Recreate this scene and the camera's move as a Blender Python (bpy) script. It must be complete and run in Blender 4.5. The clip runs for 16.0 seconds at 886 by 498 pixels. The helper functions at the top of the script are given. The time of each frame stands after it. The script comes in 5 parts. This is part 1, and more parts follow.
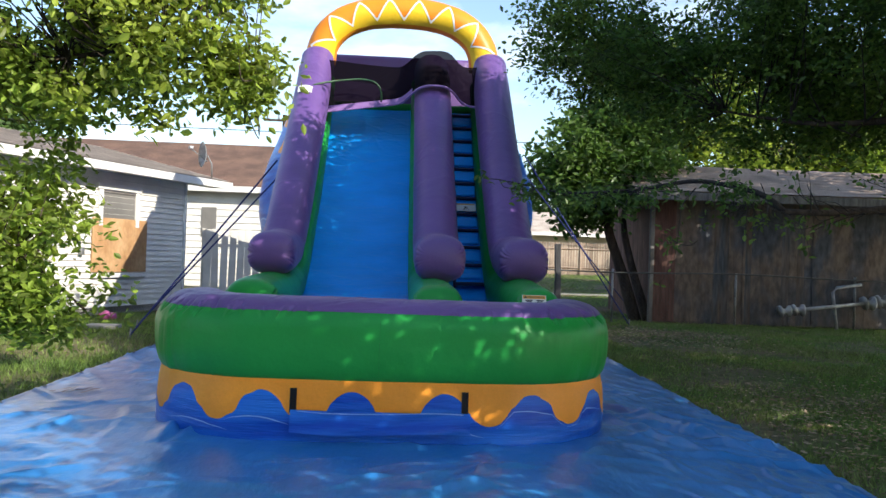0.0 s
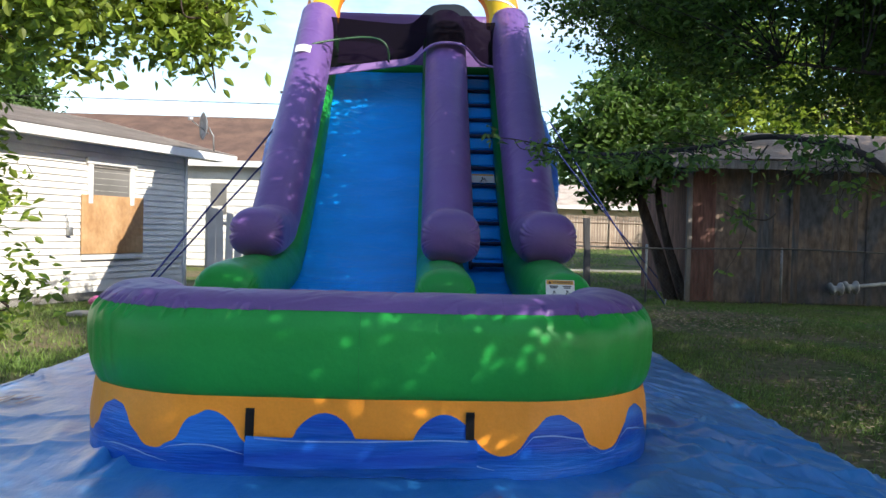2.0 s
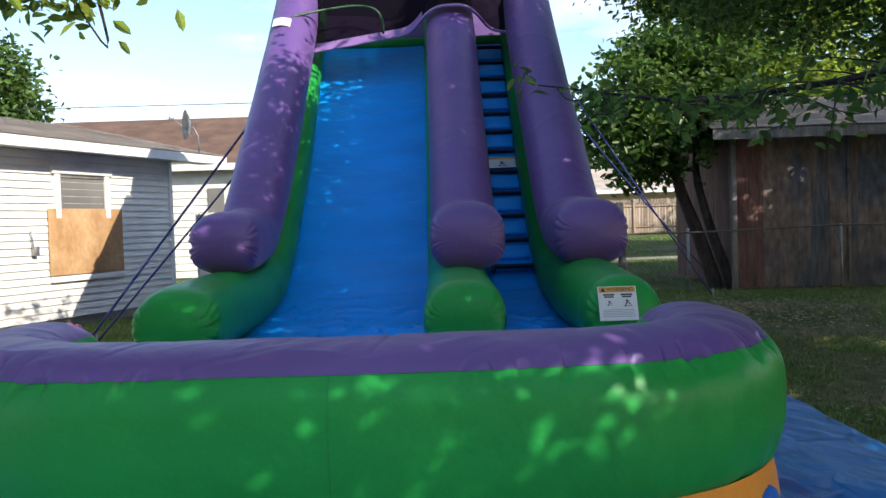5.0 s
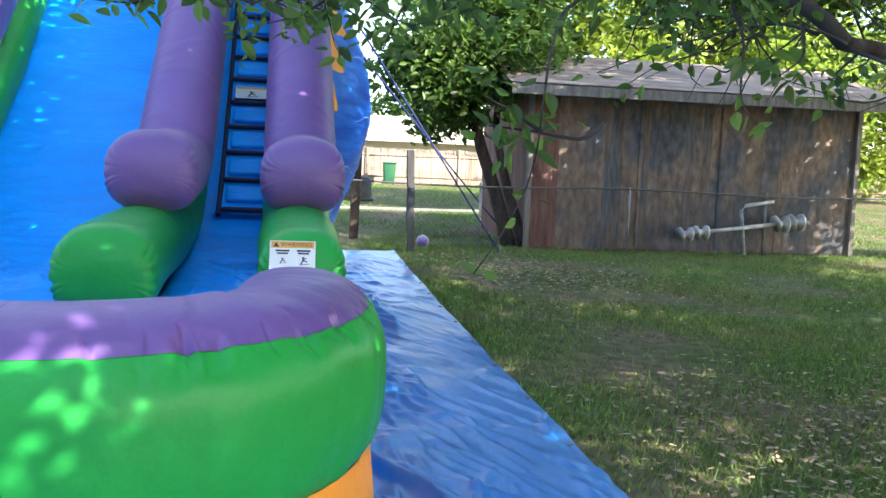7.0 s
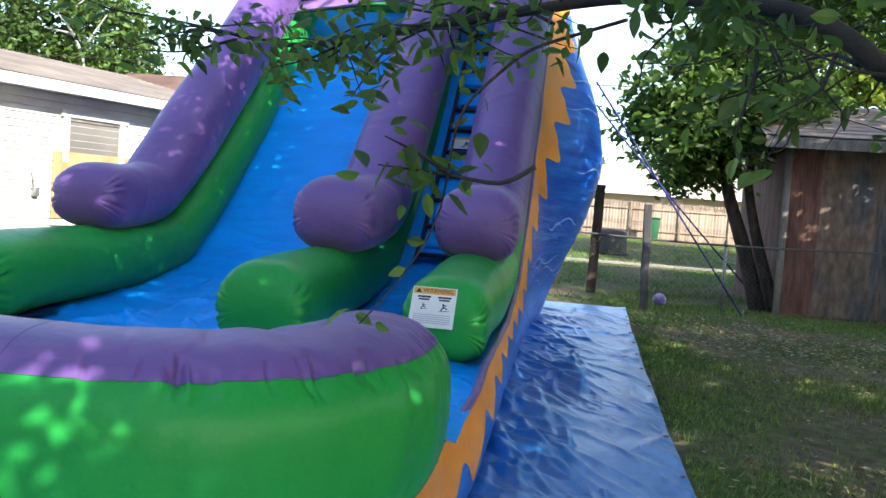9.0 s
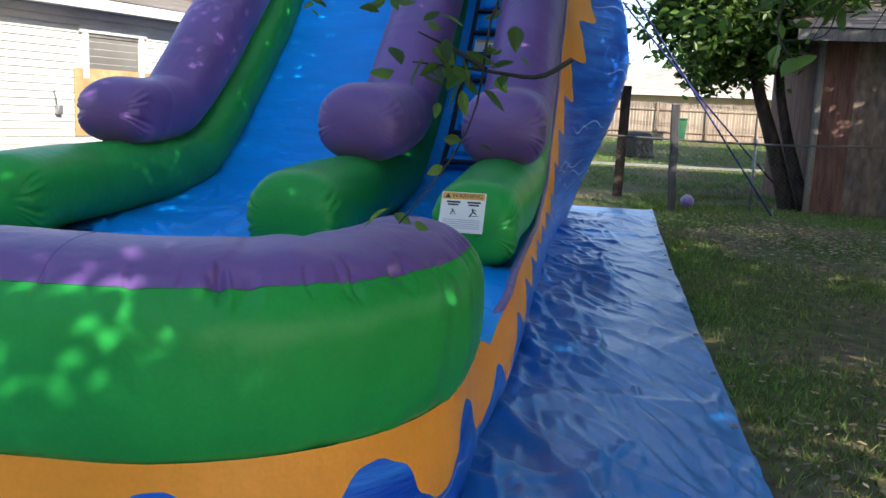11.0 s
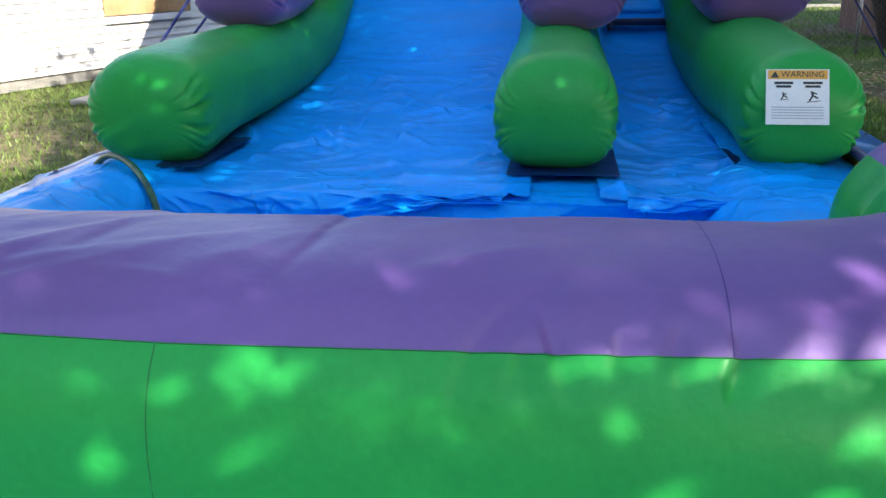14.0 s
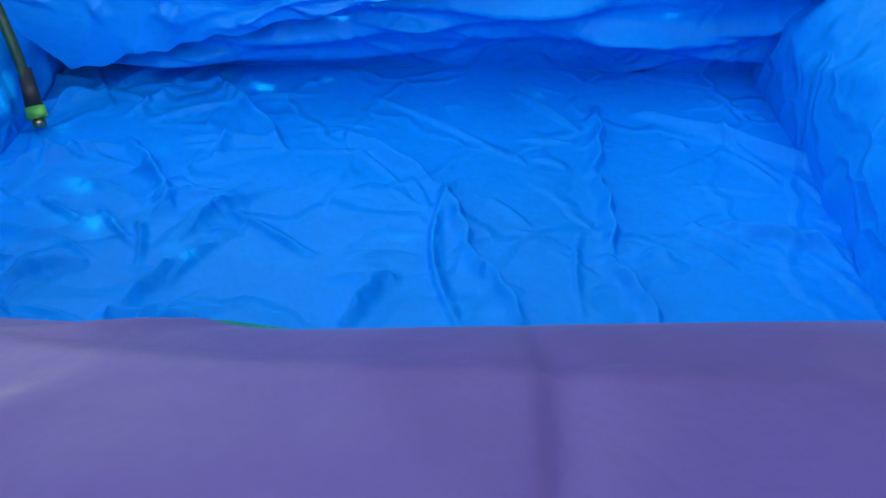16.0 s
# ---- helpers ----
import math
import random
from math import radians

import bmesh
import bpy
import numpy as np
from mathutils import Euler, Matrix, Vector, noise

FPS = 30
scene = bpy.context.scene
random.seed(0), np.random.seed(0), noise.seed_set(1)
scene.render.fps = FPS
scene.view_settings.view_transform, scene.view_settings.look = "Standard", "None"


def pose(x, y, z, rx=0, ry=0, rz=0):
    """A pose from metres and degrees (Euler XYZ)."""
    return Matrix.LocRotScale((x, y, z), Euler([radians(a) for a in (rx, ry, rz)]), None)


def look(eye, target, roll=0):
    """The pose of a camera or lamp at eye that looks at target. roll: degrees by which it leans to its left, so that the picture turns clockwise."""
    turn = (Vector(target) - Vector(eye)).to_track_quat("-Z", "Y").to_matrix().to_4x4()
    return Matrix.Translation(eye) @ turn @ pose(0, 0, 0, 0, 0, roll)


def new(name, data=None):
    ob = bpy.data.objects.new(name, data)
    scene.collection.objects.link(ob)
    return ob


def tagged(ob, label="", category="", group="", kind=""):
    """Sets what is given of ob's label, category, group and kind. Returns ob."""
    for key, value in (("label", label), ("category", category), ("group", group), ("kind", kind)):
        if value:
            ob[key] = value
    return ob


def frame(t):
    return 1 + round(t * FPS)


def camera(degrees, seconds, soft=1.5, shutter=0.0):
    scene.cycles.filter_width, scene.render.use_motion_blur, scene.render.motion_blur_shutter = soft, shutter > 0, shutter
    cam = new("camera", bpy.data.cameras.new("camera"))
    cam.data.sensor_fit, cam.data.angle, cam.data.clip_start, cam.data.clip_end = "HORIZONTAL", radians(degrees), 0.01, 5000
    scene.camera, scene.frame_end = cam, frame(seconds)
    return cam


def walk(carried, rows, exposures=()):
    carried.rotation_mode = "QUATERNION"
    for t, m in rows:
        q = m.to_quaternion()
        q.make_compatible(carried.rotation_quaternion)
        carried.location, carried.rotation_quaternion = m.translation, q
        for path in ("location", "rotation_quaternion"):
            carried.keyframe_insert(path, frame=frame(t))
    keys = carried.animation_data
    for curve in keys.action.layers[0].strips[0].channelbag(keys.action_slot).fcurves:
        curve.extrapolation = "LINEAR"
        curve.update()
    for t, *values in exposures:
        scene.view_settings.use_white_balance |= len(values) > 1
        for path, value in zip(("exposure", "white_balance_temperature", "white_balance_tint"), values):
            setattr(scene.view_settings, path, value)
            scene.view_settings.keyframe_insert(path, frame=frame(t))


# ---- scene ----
cam = camera(55.1, 16.0)
METRES, EYE, TILT, LEAN, TURN = 10.345, 1.5, 0.0, 0.0, -3.2
ROWS = [
    (0.0, 0.0, 0.0, 0.0, -0.02, 0.5, -2.02),
    (0.5, 0.0099, 0.032, -0.001, 0.44, 0.42, -1.33),
    (1.0, 0.0188, 0.068, 0.0026, 2.37, -0.13, -1.88),
    (1.5, 0.0128, 0.1122, 0.0021, 2.22, -0.89, -2.05),
    (2.0, 0.018, 0.1479, 0.0044, 1.83, -1.26, -1.43),
    (2.5, 0.0258, 0.1838, 0.0095, 4.81, -1.47, -1.15),
    (3.0, 0.0113, 0.2219, 0.009, 6.19, -1.98, -0.52),
    (5.5, 0.0204, 0.3662, 0.0081, 0.55, -1.71, 3.36),
    (6.0, 0.058, 0.3877, 0.0075, -5.89, -4.03, 1.82),
    (6.5, 0.0918, 0.4154, 0.004, -12.18, -5.39, -0.92),
    (7.0, 0.1258, 0.4363, 0.0065, -7.44, -5.36, -2.23),
    (7.5, 0.1639, 0.4564, 0.0089, 4.51, -5.13, -3.34),
    (8.0, 0.1793, 0.4544, 0.0105, 8.17, -4.27, -4.35),
    (10.5, 0.228, 0.4524, 0.0061, 14.23, -2.26, -2.24),
    (11.0, 0.201, 0.4512, 0.0067, 12.64, -9.09, -2.45),
    (11.5, 0.1738, 0.4516, 0.007, 11.22, -13.4, -1.86),
    (12.0, 0.1383, 0.4725, 0.0069, 13.1, -12.15, -0.3),
    (12.5, 0.1011, 0.4847, 0.005, 14.84, -12.59, -0.46),
    (13.0, 0.0661, 0.491, 0.009, 12.34, -14.05, -0.13),
    (13.5, 0.0407, 0.515, 0.0067, 11.01, -14.75, 1.1),
    (14.0, 0.0207, 0.5412, 0.0086, 10.81, -18.64, 1.04),
    (14.5, -0.0049, 0.5693, 0.0063, 8.58, -23.64, -0.31),
    (15.0, -0.0224, 0.5994, 0.0096, 4.54, -31.32, 0.41),
    (15.5, -0.0278, 0.6342, 0.0022, 3.6, -36.05, 0.14),
    (16.0, -0.0312, 0.6501, 0.0035, 3.95, -38.33, -0.6),
]
EXPOSURES = [(0.0, 0.86), (0.5, 0.92), (1.5, 0.92), (3.0, 1.02), (5.5, 0.82), (6.0, 1.75), (6.5, 2.14), (7.2, 2.3), (8.0, 2.08), (10.5, 1.26), (11.0, 1.27), (11.5, 2.05), (12.0, 2.08), (12.5, 1.85), (13.0, 1.64), (13.5, 1.64), (14.0, 1.76), (14.5, 1.66), (15.0, 1.76), (15.5, 2.0), (16.0, 2.05)]
walk(cam, [(t, pose(0, 0, EYE, TILT, LEAN, TURN) @ pose(METRES * x, METRES * y, METRES * z, 90 + pitch, roll, yaw)) for t, x, y, z, yaw, pitch, roll in ROWS], EXPOSURES)

# ---- world and sun ----
SUN_DIR = Vector((1.0, -0.95, 0.79)).normalized()
world = bpy.data.worlds.new("world")
scene.world = world
world.use_nodes = True


def build_sky():
    nt = world.node_tree
    n, l = nt.nodes, nt.links
    n.clear()
    out = n.new("ShaderNodeOutputWorld")
    bg = n.new("ShaderNodeBackground")
    sky = n.new("ShaderNodeTexSky")
    sky.sky_type = "NISHITA"
    sky.sun_disc = False
    sky.sun_elevation = math.asin(SUN_DIR.z)
    sky.sun_rotation = math.atan2(SUN_DIR.x, SUN_DIR.y)
    sky.air_density, sky.dust_density, sky.ozone_density = 1.0, 0.6, 1.4
    co = n.new("ShaderNodeTexCoord")
    mp = n.new("ShaderNodeMapping")
    mp.inputs["Scale"].default_value = (1.0, 1.0, 3.2)
    nz = n.new("ShaderNodeTexNoise")
    nz.inputs["Scale"].default_value, nz.inputs["Detail"].default_value, nz.inputs["Roughness"].default_value = 2.3, 9, 0.58
    ramp = n.new("ShaderNodeValToRGB")
    ramp.color_ramp.elements[0].position, ramp.color_ramp.elements[1].position = 0.54, 0.78
    mix = n.new("ShaderNodeMixRGB")
    mix.inputs[2].default_value = (6.3, 6.6, 7.0, 1)
    l.new(co.outputs["Generated"], mp.inputs["Vector"])
    l.new(mp.outputs["Vector"], nz.inputs["Vector"])
    l.new(nz.outputs["Fac"], ramp.inputs["Fac"])
    l.new(ramp.outputs["Color"], mix.inputs["Fac"])
    l.new(sky.outputs["Color"], mix.inputs[1])
    l.new(mix.outputs["Color"], bg.inputs["Color"])
    bg.inputs["Strength"].default_value = 0.15
    l.new(bg.outputs["Background"], out.inputs["Surface"])


build_sky()
sun = new("sun", bpy.data.lights.new("sun", "SUN"))
sun.data.energy, sun.data.angle, sun.data.color = 4.2, radians(0.28), (1.0, 0.93, 0.82)
sun.matrix_world = look((20, -10, 24), Vector((20, -10, 24)) - SUN_DIR)


# ---- materials ----
def material(name, color, rough=0.5, metal=0.0, color2=None, scale=3.0, bump=0.0, bscale=30.0, stretch=(1, 1, 1), spec=0.5,
             fine=None, island=0.0, thin=0.0, rand=0.0, world=False, contrast=(0.35, 0.65), coat=0.0, bump2=0.0, b2scale=3.0):
    """A procedural surface: two colours mixed by noise, fine grain, two scales of relief."""
    m = bpy.data.materials.new(name)
    m.use_nodes = True
    nt = m.node_tree
    n, l = nt.nodes, nt.links
    b = n["Principled BSDF"]
    b.inputs["Roughness"].default_value, b.inputs["Metallic"].default_value = rough, metal
    b.inputs["Specular IOR Level"].default_value = spec
    b.inputs["Coat Weight"].default_value = coat
    co = n.new("ShaderNodeTexCoord")
    mp = n.new("ShaderNodeMapping")
    mp.inputs["Scale"].default_value = stretch
    l.new(n.new("ShaderNodeNewGeometry").outputs["Position"] if world else co.outputs["Object"], mp.inputs["Vector"])
    c2 = color2 or tuple(c * 0.8 for c in color)
    nz = n.new("ShaderNodeTexNoise")
    nz.inputs["Scale"].default_value, nz.inputs["Detail"].default_value = scale, 6
    l.new(mp.outputs["Vector"], nz.inputs["Vector"])
    ramp = n.new("ShaderNodeValToRGB")
    e = ramp.color_ramp.elements
    e[0].position, e[1].position = contrast
    e[0].color, e[1].color = (*color, 1), (*c2, 1)
    l.new(nz.outputs["Fac"], ramp.inputs["Fac"])
    last = ramp.outputs["Color"]
    if fine:
        nf = n.new("ShaderNodeTexNoise")
        nf.inputs["Scale"].default_value, nf.inputs["Detail"].default_value = fine[0], 4
        l.new(mp.outputs["Vector"], nf.inputs["Vector"])
        r2 = n.new("ShaderNodeMapRange")
        r2.inputs["From Min"].default_value, r2.inputs["From Max"].default_value = 0.3, 0.7
        r2.inputs["To Min"].default_value, r2.inputs["To Max"].default_value = 1 - fine[1], 1 + fine[1]
        l.new(nf.outputs["Fac"], r2.inputs["Value"])
        mul = n.new("ShaderNodeVectorMath")
        mul.operation = "SCALE"
        l.new(last, mul.inputs[0])
        l.new(r2.outputs["Result"], mul.inputs["Scale"])
        last = mul.outputs["Vector"]
    if island or rand:
        if island:
            src = n.new("ShaderNodeNewGeometry").outputs["Random Per Island"]
        else:
            src = n.new("ShaderNodeObjectInfo").outputs["Random"]
        r3 = n.new("ShaderNodeMapRange")
        amt = island or rand
        r3.inputs["To Min"].default_value, r3.inputs["To Max"].default_value = 1 - amt, 1 + amt
        l.new(src, r3.inputs["Value"])
        mul2 = n.new("ShaderNodeVectorMath")
        mul2.operation = "SCALE"
        l.new(last, mul2.inputs[0])
        l.new(r3.outputs["Result"], mul2.inputs["Scale"])
        last = mul2.outputs["Vector"]
    l.new(last, b.inputs["Base Color"])
    prev = None
    for strength, sc, dist in ((bump, bscale, 0.01), (bump2, b2scale, 0.05)):
        if strength:
            nb = n.new("ShaderNodeTexNoise")
            nb.inputs["Scale"].default_value, nb.inputs["Detail"].default_value = sc, 5
            l.new(mp.outputs["Vector"], nb.inputs["Vector"])
            bp = n.new("ShaderNodeBump")
            bp.inputs["Strength"].default_value, bp.inputs["Distance"].default_value = strength, dist
            l.new(nb.outputs["Fac"], bp.inputs["Height"])
            if prev:
                l.new(prev, bp.inputs["Normal"])
            prev = bp.outputs["Normal"]
    if prev:
        l.new(prev, b.inputs["Normal"])
    if thin:
        tr = n.new("ShaderNodeBsdfTranslucent")
        l.new(last, tr.inputs["Color"])
        mx = n.new("ShaderNodeMixShader")
        mx.inputs["Fac"].default_value = thin
        l.new(b.outputs["BSDF"], mx.inputs[1])
        l.new(tr.outputs["BSDF"], mx.inputs[2])
        l.new(mx.outputs["Shader"], n["Material Output"].inputs["Surface"])
    return m


def vinyl(name, color, rough=0.36, wrinkle=0.35, wscale=2.2, color2=None, stretch=(1, 1, 1), crease=0.0, cscale=1.3, spec=0.3):
    """Coated PVC cloth: soft creases along lines, a fine weave, slight soiling."""
    m = material(name, color, rough, 0, color2 or tuple(c * 0.86 for c in color), 1.6, wrinkle, 14, stretch, spec, (60, 0.04), bump2=wrinkle, b2scale=wscale)
    if crease:
        nt = m.node_tree
        n, l = nt.nodes, nt.links
        b = n["Principled BSDF"]
        before = b.inputs["Normal"].links[0].from_socket
        mp = [x for x in n if x.type == "MAPPING"][0]
        warp = n.new("ShaderNodeTexNoise")
        warp.inputs["Scale"].default_value, warp.inputs["Detail"].default_value = 1.7, 3
        add = n.new("ShaderNodeVectorMath")
        add.operation = "MULTIPLY_ADD"
        add.inputs[1].default_value = (0.9, 0.9, 0.9)
        vo = n.new("ShaderNodeTexVoronoi")
        vo.feature = "DISTANCE_TO_EDGE"
        vo.inputs["Scale"].default_value = cscale
        rr = n.new("ShaderNodeMapRange")
        rr.interpolation_type = "SMOOTHSTEP"
        rr.inputs["From Max"].default_value = 0.09
        bp = n.new("ShaderNodeBump")
        bp.invert = True
        bp.inputs["Strength"].default_value, bp.inputs["Distance"].default_value = crease, 0.03
        l.new(mp.outputs["Vector"], warp.inputs["Vector"])
        l.new(warp.outputs["Color"], add.inputs[0])
        l.new(mp.outputs["Vector"], add.inputs[2])
        l.new(add.outputs["Vector"], vo.inputs["Vector"])
        l.new(vo.outputs["Distance"], rr.inputs["Value"])
        l.new(rr.outputs["Result"], bp.inputs["Height"])
        l.new(before, bp.inputs["Normal"])
        l.new(bp.outputs["Normal"], b.inputs["Normal"])
    return m


GREEN = vinyl("green_vinyl", (0.022, 0.31, 0.055), spec=0.22)
PURPLE = vinyl("purple_vinyl", (0.142, 0.070, 0.258), 0.46, spec=0.6, crease=0.14, cscale=0.9)
PURPLE.node_tree.nodes["Principled BSDF"].inputs["Sheen Weight"].default_value = 0.08
PURPLE.node_tree.nodes["Principled BSDF"].inputs["Sheen Roughness"].default_value = 0.4
BLUE = vinyl("slide_blue_vinyl", spec=0.22, color=(0.003, 0.335, 0.95), rough=0.36, wrinkle=0.5, wscale=3.0, stretch=(0.6, 1.5, 1.5), crease=0.16)
LINER = vinyl("pool_liner_vinyl", spec=0.12, color=(0.001, 0.355, 0.95), rough=0.45, wrinkle=0.4, wscale=2.0, crease=0.3, cscale=2.3)
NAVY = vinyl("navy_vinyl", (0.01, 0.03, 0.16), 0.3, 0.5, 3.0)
YELLOW = vinyl("yellow_vinyl", (0.86, 0.315, 0.028), 0.42, 0.3)
ORANGE = vinyl("orange_vinyl", (0.85, 0.27, 0.02), 0.4, 0.3)
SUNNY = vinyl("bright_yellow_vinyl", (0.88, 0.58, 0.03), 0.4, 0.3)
WAVEBLUE = vinyl("wave_print_vinyl", (0.005, 0.06, 0.42), 0.30, 0.5, 2.0, color2=(0.02, 0.17, 0.64), stretch=(0.5, 0.5, 5), spec=0.22)
FOAM = vinyl("pale_print_vinyl", (0.26, 0.44, 0.80), 0.4, 0.3)
WHITEV = vinyl("white_vinyl", (0.78, 0.77, 0.74), 0.5, 0.2)
TARP = vinyl("tarp_blue_polyethylene", (0.016, 0.165, 0.46), 0.29, 0.45, 2.6, color2=(0.04, 0.225, 0.56), stretch=(1.5, 0.6, 1), spec=0.7)
BLACKWEB = material("black_webbing", (0.012, 0.012, 0.014), 0.7, 0, None, 40, 0.3, 300)
NAVYWEB = material("navy_webbing", (0.012, 0.016, 0.06), 0.6, 0, None, 40, 0.3, 300)
ROPE = material("blue_rope", (0.02, 0.035, 0.22), 0.6, 0, (0.01, 0.012, 0.05), 60, 0.5, 200)
INK = material("dark_ink", (0.03, 0.03, 0.035), 0.6)
LABELORANGE = material("orange_print", (0.75, 0.38, 0.06), 0.6)
GREY_PRINT = material("grey_print", (0.45, 0.47, 0.52), 0.6)
SIDING = material("white_siding", (0.72, 0.69, 0.63), 0.6, 0, (0.58, 0.56, 0.52), 1.2, 0.15, 40, (1, 1, 1), 0.3, (25, 0.05), rand=0.05, world=True)
TRIM = material("white_trim", (0.74, 0.73, 0.70), 0.55, 0, (0.6, 0.58, 0.55), 2.0, 0.1, 40)
ROOFING = material("grey_shingle", (0.52, 0.44, 0.37), 0.9, 0, (0.36, 0.30, 0.255), 1.4, 0.8, 60, (1, 1, 1), 0.2, (45, 0.22), rand=0.12, world=True)
SHEDROOF = material("tan_shingle", (0.44, 0.33, 0.26), 0.9, 0, (0.29, 0.215, 0.17), 1.6, 0.8, 60, (1, 1, 1), 0.2, (30, 0.25), world=True)
WIRE = material("dull_wire", (0.10, 0.10, 0.095), 0.6, 0.4)
BROWNROOF = material("brown_shingle", (0.18, 0.11, 0.08), 0.9, 0, (0.11, 0.07, 0.055), 1.5, 0.8, 60, (1, 1, 1), 0.2, (40, 0.2))
PLYWOOD = material("plywood", (0.52, 0.33, 0.17), 0.75, 0, (0.36, 0.20, 0.09), 2.2, 0.3, 30, (1.0, 6.0, 0.8), 0.25, (14, 0.12))
WINDOWDARK = material("window_screen", (0.13, 0.125, 0.115), 0.35, 0, (0.2, 0.19, 0.175), 1.0, 0.1, 100)
SHEDWOOD = material("weathered_shed_board", (0.155, 0.118, 0.095), 0.85, 0, (0.075, 0.08, 0.095), 1.5, 0.6, 22, (1.3, 1.3, 0.6), 0.2, (7, 0.4), rand=0.07, world=True, contrast=(0.40, 0.60))
SHEDRED = material("red_stained_board", (0.15, 0.082, 0.066), 0.85, 0, (0.09, 0.045, 0.04), 2.6, 0.6, 22, (2.2, 2.2, 0.35), 0.2, (9, 0.3), rand=0.10, world=True)
SHEDBLUE = material("blue_stained_board", (0.075, 0.085, 0.10), 0.85, 0, (0.13, 0.095, 0.075), 2.6, 0.6, 22, (2.2, 2.2, 0.35), 0.2, (7, 0.4), rand=0.08, world=True)
FENCEWOOD = material("fence_board", (0.38, 0.29, 0.22), 0.85, 0, (0.24, 0.18, 0.14), 1.5, 0.5, 25, (2, 2, 0.4), 0.2, (12, 0.2), rand=0.2, world=True)
DARKFENCE = material("dark_fence_board", (0.035, 0.034, 0.037), 0.85, 0, (0.06, 0.055, 0.053), 1.5, 0.5, 25, (2, 2, 0.4), 0.2, (12, 0.2), rand=0.2, world=True)
GREYWOOD = material("grey_weathered_post", (0.22, 0.205, 0.185), 0.85, 0, (0.12, 0.11, 0.10), 2.5, 0.6, 30, (3, 3, 0.5), 0.2, (15, 0.2))
DARKPOST = material("dark_weathered_post", (0.085, 0.085, 0.09), 0.85, 0, (0.05, 0.05, 0.052), 2.5, 0.6, 30, (3, 3, 0.5), 0.2, (15, 0.2))
STEEL = material("galvanised_steel", (0.32, 0.33, 0.33), 0.5, 0.7, (0.22, 0.22, 0.21), 6, 0.2, 60)
PALEMETAL = material("pale_painted_metal", (0.45, 0.45, 0.45), 0.5, 0.1, (0.28, 0.27, 0.26), 8, 0.2, 60)
CONCRETE = material("concrete", (0.36, 0.34, 0.31), 0.9, 0, (0.25, 0.24, 0.21), 2, 0.5, 60)
BARK = material("bark", (0.075, 0.055, 0.042), 0.9, 0, (0.035, 0.026, 0.02), 5, 0.9, 22, (2, 2, 0.5), 0.2, (18, 0.3))
LEAF_DARK = material("leaf_deep_green", (0.066, 0.135, 0.025), 0.42, 0, (0.10, 0.175, 0.031), 0.7, island=0.55, thin=0.58)
LEAF_NEAR = material("leaf_close_green", (0.075, 0.15, 0.026), 0.40, 0, (0.13, 0.21, 0.036), 0.7, island=0.5, thin=0.6)
LEAF_FRINGE = material("leaf_mid_green", (0.07, 0.145, 0.025), 0.42, 0, (0.115, 0.19, 0.034), 0.7, island=0.6, thin=0.6)
TWIG = material("dark_twig", (0.04, 0.031, 0.025), 0.9, 0, (0.022, 0.018, 0.015), 8, 0.5, 60)
LEAF_BRIGHT = material("leaf_yellow_green", (0.33, 0.40, 0.058), 0.45, 0, (0.20, 0.30, 0.04), 0.7, island=0.6, thin=0.55)
LEAF_FAR = material("leaf_far", (0.07, 0.13, 0.022), 0.5, 0, (0.045, 0.09, 0.018), 0.35, island=0.5, thin=0.3)
GRASSMAT = material("grass_blades", (0.13, 0.235, 0.04), 0.55, 0, (0.18, 0.22, 0.06), 0.5, island=0.5, thin=0.3)
DRYLEAF = material("dry_leaves", (0.24, 0.16, 0.095), 0.7, 0, (0.38, 0.29, 0.19), 0.9, island=0.6, thin=0.15)
BLACKRUBBER = material("black_rubber", (0.02, 0.02, 0.02), 0.65, 0, (0.035, 0.033, 0.03), 5, 0.3, 50)
GREENPLASTIC = material("green_plastic", (0.02, 0.11, 0.05), 0.4)
HOSEGREEN = material("hose_green", (0.03, 0.10, 0.035), 0.4, 0, (0.015, 0.05, 0.02), 30, 0.2, 200)
BRIGHTGREEN = material("bright_green_plastic", (0.10, 0.42, 0.06), 0.4)
BRASS = material("brass", (0.6, 0.42, 0.16), 0.35, 0.9)
BEIGEWALL = material("beige_wall", (0.55, 0.48, 0.38), 0.8, 0, (0.48, 0.42, 0.33), 1)
PINK = material("pink_plastic", (0.55, 0.12, 0.30), 0.45)


def ground_material():
    m = material("lawn_soil", (0.085, 0.115, 0.03), 0.95, 0, (0.17, 0.13, 0.08), 0.5, 0.9, 35, (1, 1, 1), 0.15, (7, 0.35), contrast=(0.42, 0.62), bump2=0.4, b2scale=3)
    return m


LAWN = ground_material()


# ---- mesh helpers ----
def finish(name, bm, mat, parent=None, label="", smooth=True):
    me = bpy.data.meshes.new(name)
    bmesh.ops.recalc_face_normals(bm, faces=bm.faces)
    bm.to_mesh(me)
    bm.free()
    me.materials.append(mat)
    if smooth:
        me.shade_smooth()
    ob = new(name, me)
    if parent:
        ob.parent = parent
    if label:
        ob["label"] = label
    return ob


def part(name, bm, mat, parent, label="", smooth=True):
    return finish(name, bm, mat, parent, label, smooth)


def thing(name, label, category, loc=(0, 0, 0), group="", kind=""):
    ob = new(name)
    ob.location = loc
    return tagged(ob, label, category, group, kind)


